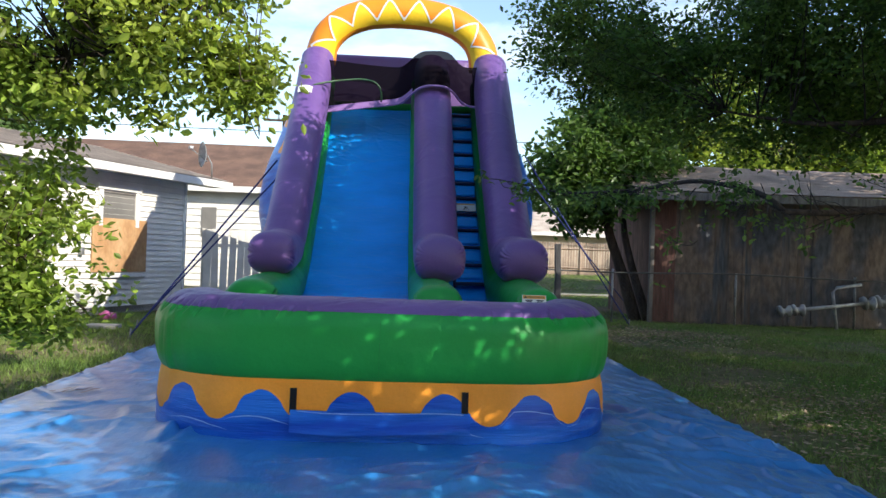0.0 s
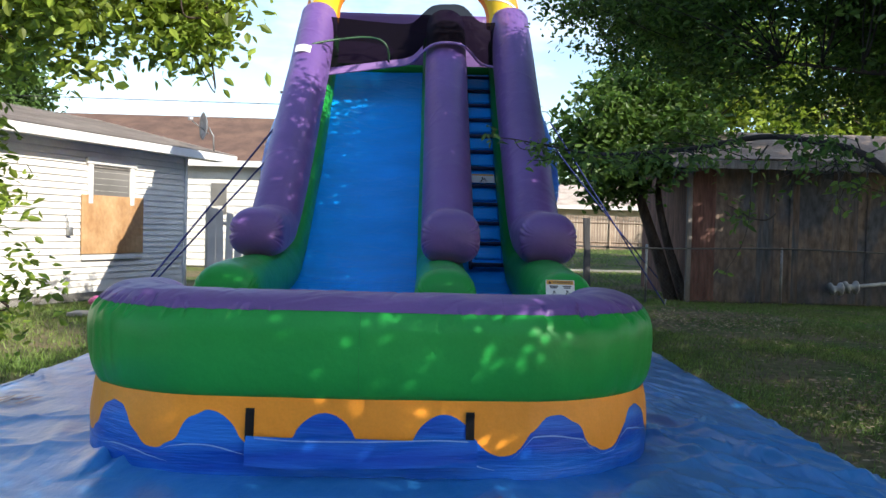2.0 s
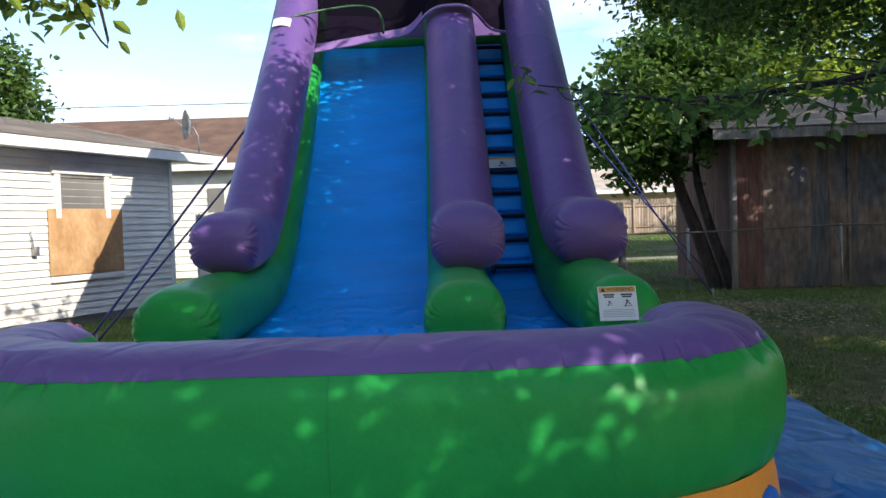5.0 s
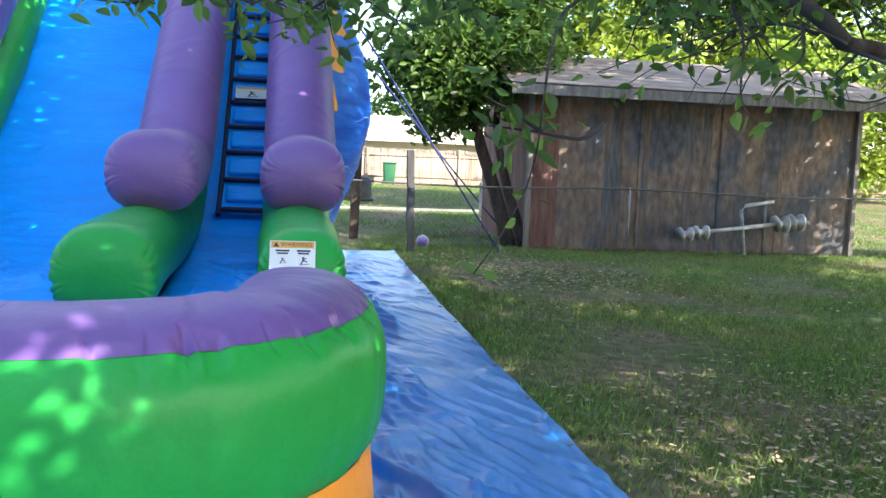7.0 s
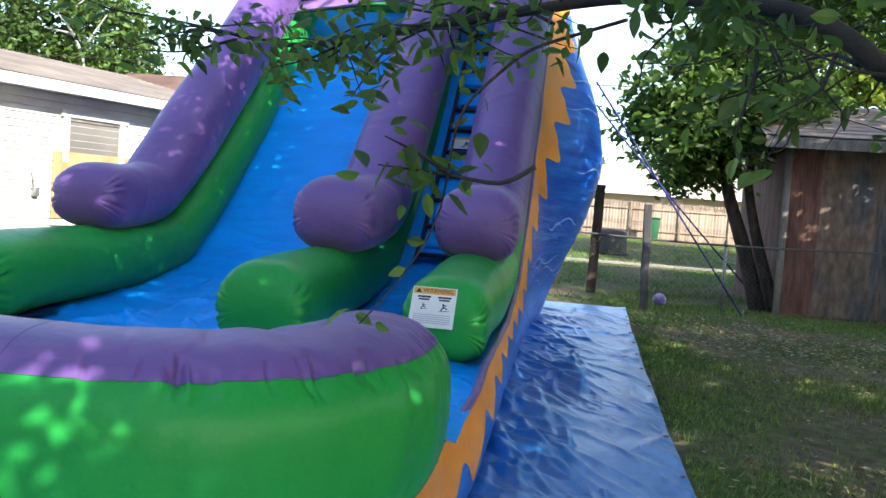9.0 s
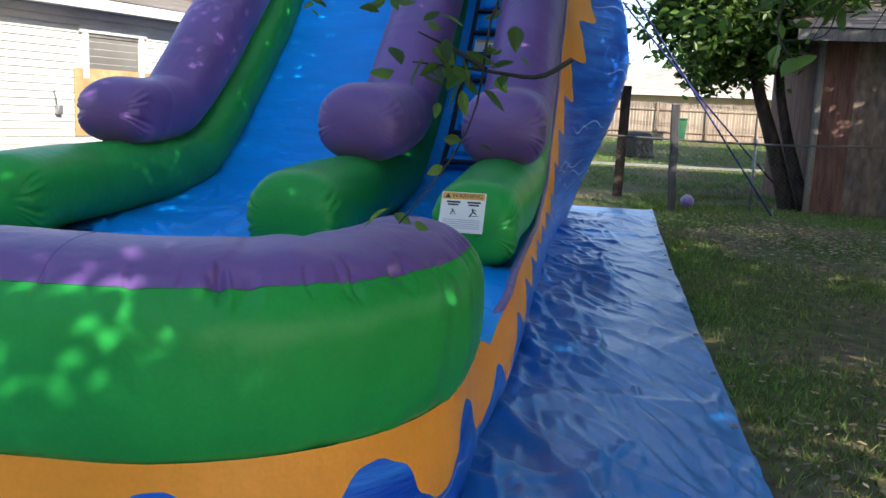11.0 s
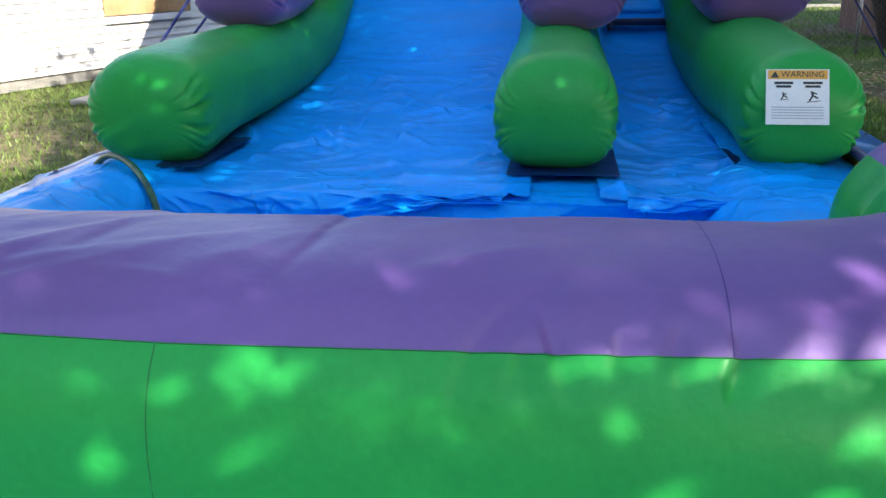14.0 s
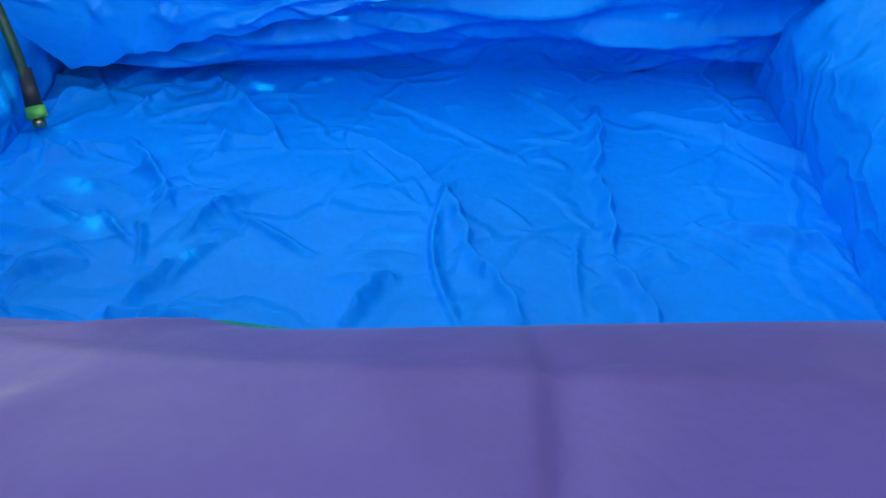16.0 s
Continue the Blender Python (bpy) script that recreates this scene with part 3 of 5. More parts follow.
def hanging(x0, x1, drop, seed):
    X, V = np.meshgrid(np.linspace(x0, x1, 160), np.linspace(0, 1, 50))
    ln = np.array([np.interp(x, *drop) * (1.0 + 0.16 * noise.noise((x * 5 + seed, 0, seed)) + 0.08 * noise.noise((x * 14, seed, 1))) for x in X[0]])
    F = folds(X, V * 0.35, FOLD, int(44 * (x1 - x0)), (x0, x1, 0, 0.35), (0.10, 0.45), (0.008, 0.018), (0.008, 0.024), 0.5, 0.9)
    part_y = 9.37 - 0.075 * V ** 0.7 - 0.015 * np.sin(V * 3) - F
    sheet("lane_flap", X, part_y, 0.578 - ln[None, :] * V ** 1.5 + 0.3 * F, BLUE, slide, "loose blue vinyl flap hanging into the pool")


hanging(-1.40, 0.28, ((-1.40, -1.2, -0.9, -0.63, -0.25, 0.0, 0.3), (0.16, 0.33, 0.285, 0.20, 0.10, 0.04, 0.03)), 1.5)
hanging(0.84, 1.40, ((0.8, 1.0, 1.4), (0.05, 0.06, 0.025)), 6.0)
for sgn in (-1, 1):
    xa, xb = (1.40, 1.99) if sgn > 0 else (-1.99, -1.60)
    part("side_top", grid([[(xa + (xb - xa) * k / 8, y, np.interp(y, (8.15, 10.2, 11.5, 12.7), (0.585, 0.595, 0.665, 0.80)) + 0.03 * math.sin(k * 0.4) + 0.02 * noise.noise((k, y * 3, 1))) for k in range(9)] for y in np.linspace(8.15, 12.7, 36)]), LINER, slide, "light blue vinyl top of the pool's side")
    part("side_tube", lump([(8.05, 0.28), (8.6, 0.27), (9.4, 0.25), (10.1, 0.22)], 0.38, 72, 5 + sgn, 1.0, (0.25, 0.2), wr=0.02, x0=1.52 if sgn > 0 else -1.70, crease=0.022), LINER, slide, "light blue inflated side of the pool")

# ---- the tower's bulging sides ----
S_LINE = [(8.0, 0.50), (8.8, 0.58), (9.6, 0.66), (11.5, 0.70), (12.9, 0.86), (13.6, 1.25), (14.9, 2.25), (16.1, 3.45), (16.95, 4.35), (17.35, 5.30)]
B_LINE = [(8.0, 0.0), (8.9, 0.0), (9.8, 0.0), (12.5, 0.0), (14.5, 0.0), (16.6, 0.0), (18.4, 0.02), (19.3, 0.5), (19.75, 1.6), (19.75, 2.8), (19.35, 4.0), (18.6, 4.9), (17.9, 5.35)]
S_P, B_P = smooth_path(S_LINE, 240, 4), smooth_path(B_LINE, 240, 4)


def side_x(y, z, q):
    bulge = 0.92 * math.exp(-((y - 18.4) / 2.1) ** 2) * math.exp(-((z - 2.5) / 1.9) ** 2) * (1 - (1 - q) ** 4)
    return 1.985 - 0.14 * max(0, 1 - max(0, y - 8.0) / 1.5) ** 2 + bulge + 0.05 * math.sin(math.pi * min(1, q)) + 0.015 * noise.noise((y * 1.5, z * 2, 3))


def side_point(i, q, sgn, grow=0.0):
    y, z = S_P[i] * (1 - q) + B_P[i] * q
    if sgn < 0 and y < 10.6:
        z *= 0.70 + 0.30 * max(0, (y - 9.6))
    return (sgn * (side_x(y, z, q) + grow), y, z)


S_D = np.r_[0, np.cumsum(np.linalg.norm(np.diff(S_P, axis=0), axis=1))]


def drip(i):
    gap = np.linalg.norm(B_P[i] - S_P[i])
    c = math.sin(math.tau * S_D[i] / 0.66)
    saw = c + 0.35 * math.sin(2 * math.tau * S_D[i] / 0.66)
    base = np.interp(S_D[i], (0, 3.5, 5.0, 8, 12), (0.38, 0.44, 0.85, 0.9, 0.6))
    return min(0.9, (base + np.interp(S_D[i], (0, 3.5, 5), (0.13, 0.14, 0.2)) * saw) / gap)


N_S = len(S_P)
for sgn in (-1, 1):
    part("side_band", grid([[side_point(i, drip(i) * k / 5, sgn) for k in range(6)] for i in range(N_S)]), YELLOW, slide, "mustard yellow vinyl side band with dripping edge")
    part("side_panel", grid([[side_point(i, drip(i) + (1 - drip(i)) * k / 16, sgn) for k in range(17)] for i in range(N_S)]), WAVEBLUE, slide, "glossy blue wave-printed vinyl side of the tower")
    for k in range(34):
        q0, i0 = random.uniform(0.35, 0.95), random.randrange(95, 205)
        y0, z0 = S_P[i0] * (1 - q0) + B_P[i0] * q0
        ln = random.uniform(0.8, 2.2)
        pts = []
        for j in range(20):
            y = y0 + (j / 19 - 0.5) * ln
            z = z0 + 0.05 * math.sin(j * 0.45 + k)
            d1 = y - np.interp(z, S_P[:, 1], S_P[:, 0])
            back = np.interp(z, B_P[115:, 1], B_P[115:, 0])
            full = back - np.interp(z, S_P[:, 1], S_P[:, 0])
            if d1 < 0.75 or y > back - 0.15 or z < 0.3 or z > 4.6:
                continue
            q = min(1, max(0, d1 / max(0.3, full)))
            pts.append(((sgn * (side_x(y, z, q) + 0.010), y, z), (sgn, 0, 0)))
        if len(pts) > 6:
            foam(pts, 0.016)
    part("side_welt", tube([side_point(i, 0.0, sgn, 0.004) for i in range(0, N_S, 2)], 0.025, 8), PURPLE if sgn else GREEN, slide)
part("tower_back", grid([[(side_point(i, 1, -1)[0] * (1 - k / 8) + side_point(i, 1, 1)[0] * k / 8, B_P[i][0], B_P[i][1]) for k in range(9)] for i in range(60, N_S, 2)]), WAVEBLUE, slide, "blue vinyl back of the tower")

# platform at the top, behind the net
part("top_platform", boxed((3.0, 1.1, 0.16), (0, 17.35, 4.42), None, 0.05), GREEN, slide, "green vinyl platform at the slide's top")
part("top_wall", boxed((3.5, 0.28, 1.2), (0, 17.75, 5.02), None, 0.10), PURPLE, slide, "purple vinyl back wall of the platform")

# ---- the arch ----
ARCH = []
for k in range(61):
    a = math.pi * (1 - k / 60)
    ca, sa = math.cos(a), math.sin(a)
    ARCH.append((0.01 + 1.60 * math.copysign(abs(ca) ** 0.82, ca), 16.65, 5.16 + 1.08 * abs(sa) ** 0.82))
ARCH_P = smooth_path(ARCH, 160, 3)
ARCH_T = np.gradient(ARCH_P, axis=0)
ARCH_T /= np.linalg.norm(ARCH_T, axis=1)[:, None]
ARCH_S = np.r_[0, np.cumsum(np.linalg.norm(np.diff(ARCH_P, axis=0), axis=1))]


def arch_point(i, ang, grow=0.0):
    """ang 0 towards the arch's outside, 90 to the front."""
    out = np.array((ARCH_T[i][2] * -1, 0, ARCH_T[i][0]))
    if np.dot(out, ARCH_P[i] - np.array((0.01, 16.65, 5.2))) < 0:
        out = -out
    r = 0.295 + grow + 0.008 * noise.noise((ARCH_S[i] * 3, ang * 0.02, 5))
    a = radians(ang)
    return tuple(ARCH_P[i] + r * (math.cos(a) * out + math.sin(a) * np.array((0, -1, 0))))


N_A = len(ARCH_P)
arch = part("arch", grid([[arch_point(i, 360 * k / 28) for k in range(28)] for i in range(N_A)], True), ORANGE, slide, "orange vinyl arch over the top with yellow zigzag")


def zig(i):
    u = (ARCH_S[i] / ARCH_S[-1] * 8.0) % 1.0
    return 130 - 80 * (1 - abs(2 * u - 1))


part("zigzag_panel", grid([[arch_point(i, 150 + (zig(i) - 150) * k / 5, 0.005) for k in range(6)] for i in range(N_A)]), SUNNY, arch, "bright yellow zigzag panel")
part("zigzag_piping", grid([[arch_point(i, zig(i) + d, 0.010) for d in (-6, 0, 6)] for i in range(N_A)]), WHITEV, arch, "white zigzag piping")


# ---- net, ladder, labels ----
def net_material():
    m = bpy.data.materials.new("black_mesh_net")
    m.use_nodes = True
    n, l = m.node_tree.nodes, m.node_tree.links
    b = n["Principled BSDF"]
    b.inputs["Base Color"].default_value = (0.005, 0.004, 0.006, 1)
    b.inputs["Roughness"].default_value = 1.0
    b.inputs["Specular IOR Level"].default_value = 0.0
    tr = n.new("ShaderNodeBsdfTransparent")
    mx = n.new("ShaderNodeMixShader")
    mx.inputs["Fac"].default_value = 0.95
    l.new(tr.outputs["BSDF"], mx.inputs[1])
    l.new(b.outputs["BSDF"], mx.inputs[2])
    l.new(mx.outputs["Shader"], n["Material Output"].inputs["Surface"])
    return m


NET = net_material()


def net_edge(x, low):
    u = (x + 1.5) / 3.2
    hump = math.exp(-((x - MID) / 0.46) ** 4)
    if low:
        return (x, 15.72 - 0.58 * hump, 4.07 + 0.17 * hump + 0.30 * min(1, max(0, u * 1.6)) - 0.12 * max(0, u - 0.7) / 0.3)
    return (x, 16.2 - 0.42 * hump, 5.17 - 0.10 * math.sin(math.pi * u) + 0.24 * hump)


rows = []
for k in range(7):
    rows.append([tuple(np.array(net_edge(x, True)) * (1 - k / 6) + np.array(net_edge(x, False)) * k / 6) for x in np.linspace(-1.42, 1.56, 40)])
safety_net = part("safety_net", grid(rows), NET, slide, "black mesh safety net with purple hem")
part("net_hem", tube([net_edge(x, True) for x in np.linspace(-1.45, 1.58, 40)], 0.022, 6), vinyl("hem_vinyl", (0.34, 0.20, 0.46), 0.5, 0.2), safety_net, "pale purple hem")
hem = [tuple(np.array(net_edge(x, True)) + (0, -0.02, d)) for d in (0.10, 0.0) for x in np.linspace(-1.45, 0.2, 20)]
part("net_hem", grid([hem[:20], hem[20:]]), vinyl("wide_hem_vinyl", (0.30, 0.17, 0.42), 0.5, 0.4), safety_net)

BED_P = resample(BED, 400)
LAD_X = 1.18


def on_bed(z, off=0.0):
    """(y, z) on the lane at height z, lifted off it along its normal."""
    i = int(np.argmin(abs(BED_P[:, 1] - z)))
    t = BED_P[min(399, i + 3)] - BED_P[max(0, i - 3)]
    t /= np.linalg.norm(t)
    return BED_P[i] + off * np.array((-t[1], t[0])), math.degrees(math.atan2(t[1], t[0]))


ladder = part("ladder", grid([[(LAD_X + dx, *on_bed(z, 0.045)[0]) for dx in (-0.30, -0.1, 0.1, 0.30)] for z in np.linspace(1.0, 4.3, 40)]), BLUE, slide, "blue vinyl climbing ladder with navy webbing steps")
for dx in (-0.245, 0.245):
    part("ladder_rail", tube([(LAD_X + dx, *on_bed(z, 0.07)[0]) for z in np.linspace(0.98, 4.3, 40)], 0.026, 8), NAVYWEB, ladder, "navy webbing rail")
NR = 12
for k in range(NR):
    z = 1.02 + (4.2 - 1.02) * k / (NR - 1)
    (y, zz), a = on_bed(z, 0.085)
    part("rung", boxed((0.48, 0.04, 0.055), (LAD_X, y, zz), Matrix.Rotation(radians(a), 4, "X"), 0.018), NAVYWEB, ladder)
    if k < NR - 1:
        (y, zz), a = on_bed(z + 0.145, 0.07)
        part("step_cushion", boxed((0.38, 0.24, 0.06), (LAD_X, y, zz), Matrix.Rotation(radians(a), 4, "X"), 0.026), BLUE, ladder)


def text_mesh(body, size):
    cu = bpy.data.curves.new("text", "FONT")
    cu.body, cu.size, cu.align_x, cu.align_y, cu.extrude = body, size, "CENTER", "CENTER", 0.0006
    ob = bpy.data.objects.new("text", cu)
    scene.collection.objects.link(ob)
    me = bpy.data.meshes.new_from_object(ob.evaluated_get(bpy.context.evaluated_depsgraph_get()))
    bpy.data.objects.remove(ob)
    return me


def flat(name, w, h, x, y, mat, parent, up):
    b = boxed((w, h, 0.0016), (x, y, up))
    return part(name, b, mat, parent, smooth=False)


def figure(x, y, sc, parent, up):
    """A small pictogram, a plain bent shape with a ramp line."""
    b = bmesh.new()
    for (ax, ay), (bx, by), w in (((-0.3, -0.5), (0.0, 0.0), 0.16), ((0, 0), (-0.1, 0.4), 0.2), ((0, 0), (0.45, -0.25), 0.14), ((-0.1, 0.3), (0.35, 0.15), 0.12), ((-0.5, -0.6), (0.7, -0.45), 0.06)):
        d = Vector((bx - ax, by - ay, 0))
        box(b, (d.length * sc, w * sc, 0.0016), (x + (ax + bx) / 2 * sc, y + (ay + by) / 2 * sc, up), Matrix.Rotation(math.atan2(d.y, d.x), 4, "Z"))
    part("pictogram", b, INK, parent, smooth=False)


def warning_label(m, w, h, parent, words=True):
    """A printed label: its face is local z, its top local y."""
    lab = part("warning_label", boxed((w, h, 0.003), (0, 0, 0)), WHITEV, parent, "white printed warning label with orange heading", smooth=False)
    lab.matrix_local = m
    flat("heading", w * 0.94, h * 0.16, 0, h * 0.40, LABELORANGE, lab, 0.003)
    if words:
        me = text_mesh("WARNING", h * 0.15)
        me.materials.append(INK)
        t = new("heading_text", me)
        t.parent = lab
        t.location = (w * 0.08, h * 0.40, 0.0045)
        tri = bmesh.new()
        vs = [tri.verts.new((w * -0.36 + dx * h * 0.07, h * 0.40 + dy * h * 0.07, 0.0045)) for dx, dy in ((-1, -0.8), (1, -0.8), (0, 0.9))]
        tri.faces.new(vs)
        part("alert_triangle", tri, INK, lab, smooth=False)
        for x in (-0.22, 0.24):
            flat("text_bar", w * 0.30, h * 0.045, w * x, h * 0.25, INK, lab, 0.003)
            flat("text_bar", w * 0.24, h * 0.04, w * x, h * 0.185, INK, lab, 0.003)
        figure(-w * 0.22, h * 0.02, h * 0.14, lab, 0.003)
        figure(w * 0.24, h * 0.02, h * 0.2, lab, 0.003)
        for k in range(5):
            flat("text_bar", w * 0.82, h * 0.018, 0, -h * (0.19 + 0.05 * k), GREY_PRINT, lab, 0.003)
    else:
        figure(0, -h * 0.08, h * 0.5, lab, 0.003)
    return lab


warning_label(pose(1.622, 9.722, 0.968, 64, 0, -2), 0.28, 0.265, slide)
(ly, lz), la = on_bed(2.27, 0.115)
warning_label(pose(LAD_X, ly, lz, la, 0, 0), 0.36, 0.22, slide, False)
PP = smooth_path(PURPLE_LINE, 200, 5)
rows = []
for i in range(150, 157):
    tt = PP[i + 1] - PP[i - 1]
    tt /= np.linalg.norm(tt)
    rows.append([(LEFT - 0.07 + 0.33 * math.cos(a), *(PP[i] + np.array((-tt[1], tt[0])) * 0.405 * math.sin(a))) for a in np.linspace(1.15, 1.95, 8)])
part("size_label", grid(rows), WHITEV, slide, "small white printed label on the purple tube")
# water hose fixed along the net's hem
spray = [(-2.02, 15.6, 3.9), (-1.9, 15.35, 4.25), (-1.6, 15.25, 4.48), (-1.2, 15.5, 4.62), (-0.75, 15.6, 4.70), (-0.45, 15.6, 4.66), (-0.35, 15.6, 4.50), (-0.36, 15.65, 4.30)]
part("spray_hose", tube(smooth_path(spray, 40, 4), 0.018, 8), HOSEGREEN, slide, "thin dark water hose draped over the net")


# ---- ground and tarp ----
def ground_z(x, y):
    r = min(1.0, max(0.0, (y - 21) / 27))
    return 0.72 * r * r * (3 - 2 * r) + 0.02 * noise.noise((x * 0.35, y * 0.35, 0)) - 0.02


xs = np.r_[np.linspace(-400, -30, 12), np.linspace(-28, 28, 80), np.linspace(30, 400, 12)]
ys = np.r_[np.linspace(-300, -20, 10), np.linspace(-18, 60, 110), np.linspace(64, 900, 12)]
tagged(finish("ground", grid([[(x, y, ground_z(x, y)) for x in xs] for y in ys]), LAWN), "shaded lawn of grass, bare soil and fallen leaves", "lawn", kind="structure")


def tarp_z(x, y):
    z = 0.014 + 0.008 * noise.noise((x * 1.2, y * 1.2, 1))
    r1 = 1 - abs(noise.noise((x * 0.9 + 0.5 * noise.noise((x, y, 3)), y * 0.55, 2)))
    r2 = 1 - abs(noise.noise((x * 2.6, y * 1.5 + x * 0.8, 6)))
    z += 0.018 * (max(0, r1 - 0.88) / 0.12) ** 1.5 + (0.003 if x > 1.9 else 0.009) * max(0, r2 - 0.85) / 0.15
    near = math.exp(-((abs(x) - 2.35) / 0.35) ** 2) * (1 if 9 < y < 19.5 else 0.25)
    z += near * 0.025 * max(0, math.sin(y * 5.2 + x * 2 + 2 * noise.noise((x, y * 0.8, 9))))
    d = (y - 7.95) * 0.66 + (x - 2.1) * 0.75 - 0.03 * math.sin(x * 4)
    if 2.0 < x < 3.15:
        z += 0.045 * math.exp(-(d / 0.05) ** 2)
    return max(0.008, z)


def tarp_x(u, y):
    k = (y - 5.5) / 14.5
    lo, hi = -3.62 + 0.15 * k, 3.20 + 0.42 * max(0, k) ** 1.6
    return lo + (hi - lo) * u + 0.008 * math.sin(y * 2.1) * (1 if u in (0.0, 1.0) else 0)


tarp = thing("tarp", "creased blue plastic tarp spread over the lawn", "tarp")
TF = np.random.default_rng(3)
Y, U = np.meshgrid(np.r_[np.linspace(-4.0, 3.9, 140), np.linspace(4.0, 20.1, 720)], np.r_[np.linspace(0, 0.79, 150), np.linspace(0.8, 1, 110)], indexing="ij")
K = (Y - 5.5) / 14.5
X = (-3.62 + 0.15 * K) * (1 - U) + (3.20 + 0.42 * np.clip(K, 0, 2) ** 1.6) * U
Z = np.array([[tarp_z(x, y) for x, y in zip(r, q)] for r, q in zip(X[::4, ::4], Y[::4, ::4])])
Z = np.array([np.interp(np.arange(260), np.arange(0, 260, 4), r) for r in Z])
Z = np.array([np.interp(np.arange(860), np.arange(0, 860, 4), q) for q in Z.T]).T
Z += folds(X, Y, TF, 240, (1.9, 3.4, 3.0, 19), (0.5, 2.4), (0.012, 0.024), (0.004, 0.016), -1.2, 0.16)
Z += folds(X, Y, TF, 70, (1.95, 2.7, 9.4, 13.5), (0.3, 0.9), (0.014, 0.026), (0.014, 0.036), -1.05, 0.3)
Z += folds(X, Y, TF, 30, (2.0, 2.8, 13.0, 19.0), (0.4, 1.1), (0.02, 0.035), (0.01, 0.028), -0.9, 0.4)
Z += folds(X, Y, TF, 90, (2.0, 3.3, 4.5, 10.0), (0.2, 0.7), (0.010, 0.02), (0.006, 0.016), -1.25, 0.3)
Z += fold_from(X, Y, 1.85, 9.2, 2.95, 6.55, 0.022, 0.075, 0.02) + fold_from(X, Y, 2.0, 8.2, 2.6, 6.4, 0.02, 0.05, -0.03)
Z += fold_from(X, Y, -2.35, 8.6, -1.75, 6.55, 0.03, 0.09, 0.1) + fold_from(X, Y, -2.1, 7.9, -1.6, 6.6, 0.025, 0.07, 0.15)
Z += folds(X, Y, TF, 120, (-3.6, 3.3, -2, 7.2), (0.4, 1.8), (0.015, 0.035), (0.008, 0.028), 0.3, 0.9)
Z += folds(X, Y, TF, 40, (-3.6, -1.9, 7, 19), (0.4, 1.6), (0.015, 0.035), (0.01, 0.03), 1.2, 0.8)
Z += folds(X, Y, TF, 6, (1.9, 2.9, 6.0, 8.4), (1.2, 2.4), (0.02, 0.03), (0.03, 0.05), -0.75, 0.15)
sheet("sheet", X, Y, Z, TARP, tarp)
# faded dark print near the edge
for k, (px, py, qx, qy) in enumerate(((-3.36, 8.58, -3.26, 8.86), (-3.24, 8.56, -3.20, 8.86), (-3.16, 8.56, -3.06, 8.86), (-3.06, 8.56, -2.98, 8.84))):
    part("printed_mark", grid([[(px + (qx - px) * v + w, py + (qy - py) * v, tarp_z(px + (qx - px) * v + w, py + (qy - py) * v) + 0.02) for w in (0, 0.02, 0.04)] for v in np.linspace(0, 1, 8)]), NAVY, tarp, "faded dark print")
for u, d in ((0.0, 0.04), (1.0, -0.04)):
    pts = [[(tarp_x(u, y) + k, y, tarp_z(tarp_x(u, y), y) + 0.005) for k in (0, d)] for y in np.linspace(-4, 20.1, 200)]
    part("hem", grid(pts), TARP, tarp)
gm = tube([(0.016 * math.cos(a), 0.016 * math.sin(a), 0.0) for a in np.linspace(0, math.tau, 13)], 0.005, 5)
gmesh = bpy.data.meshes.new("grommet")
gm.to_mesh(gmesh)
gm.free()
gmesh.materials.append(STEEL)
for u, d in ((0.0, 0.03), (1.0, -0.03)):
    for k in range(25):
        y = -3.5 + k * 0.96
        o = new("grommet", gmesh)
        o.parent = tarp
        o.location = (tarp_x(u, y) + d, y, tarp_z(tarp_x(u, y), y) + 0.010)


# ---- the white house ----
def frame_at(x, y, angle):
    return pose(x, y, 0, 0, 0, angle)


WALL_A = math.degrees(math.atan2(-0.936, -0.351))
house = thing("house", "low white clapboard house with a grey shingle roof and boarded window", "house")
house.matrix_world = frame_at(-5.2, 21.2, WALL_A)
# local: x runs along the wall towards the viewer, -y into the house
LEN, HGT = 11.5, 3.1
hw = part("wall", boxed((LEN, 0.16, HGT), (LEN / 2, -0.11, HGT / 2)), SIDING, house, smooth=False)
part("end_wall", boxed((0.16, 6.8, HGT), (0.10, -3.6, HGT / 2)), SIDING, house, smooth=False)


def board_mesh(length, height):
    b = bmesh.new()
    prof = [(0.0, 0.0), (0.046, 0.0), (0.012, height + 0.012), (0.0, height + 0.012)]
    ends = [[b.verts.new((x, y, z)) for y, z in prof] for x in (0, length)]
    for i in range(4):
        b.faces.new((ends[0][i], ends[0][(i + 1) % 4], ends[1][(i + 1) % 4], ends[1][i]))
    b.faces.new(ends[0])
    b.faces.new(ends[1][::-1])
    bmesh.ops.recalc_face_normals(b, faces=b.faces)
    me = bpy.data.meshes.new("siding_board")
    b.to_mesh(me)
    b.free()
    me.materials.append(SIDING)
    return me


SB = board_mesh(LEN - 0.06, 0.125)
for k in range(23):
    o = new("siding_board", SB)
    o.parent = hw
    o.location = (0.06, -0.03, 0.16 + 0.125 * k)
part("corner_trim", boxed((0.09, 0.12, HGT), (0.015, -0.02, HGT / 2), None, 0.008), TRIM, house)
part("foundation", boxed((LEN, 0.12, 0.17), (LEN / 2, -0.09, 0.08)), CONCRETE, house, smooth=False)
part("plywood_board", boxed((1.80, 0.02, 1.16), (2.40, 0.035, 1.49), None, 0.004), PLYWOOD, house, "raw plywood sheet over the lower window")
part("window_ledge", boxed((1.75, 0.05, 0.10), (2.40, 0.035, 0.84), None, 0.008), TRIM, house, "white ledge below the plywood")


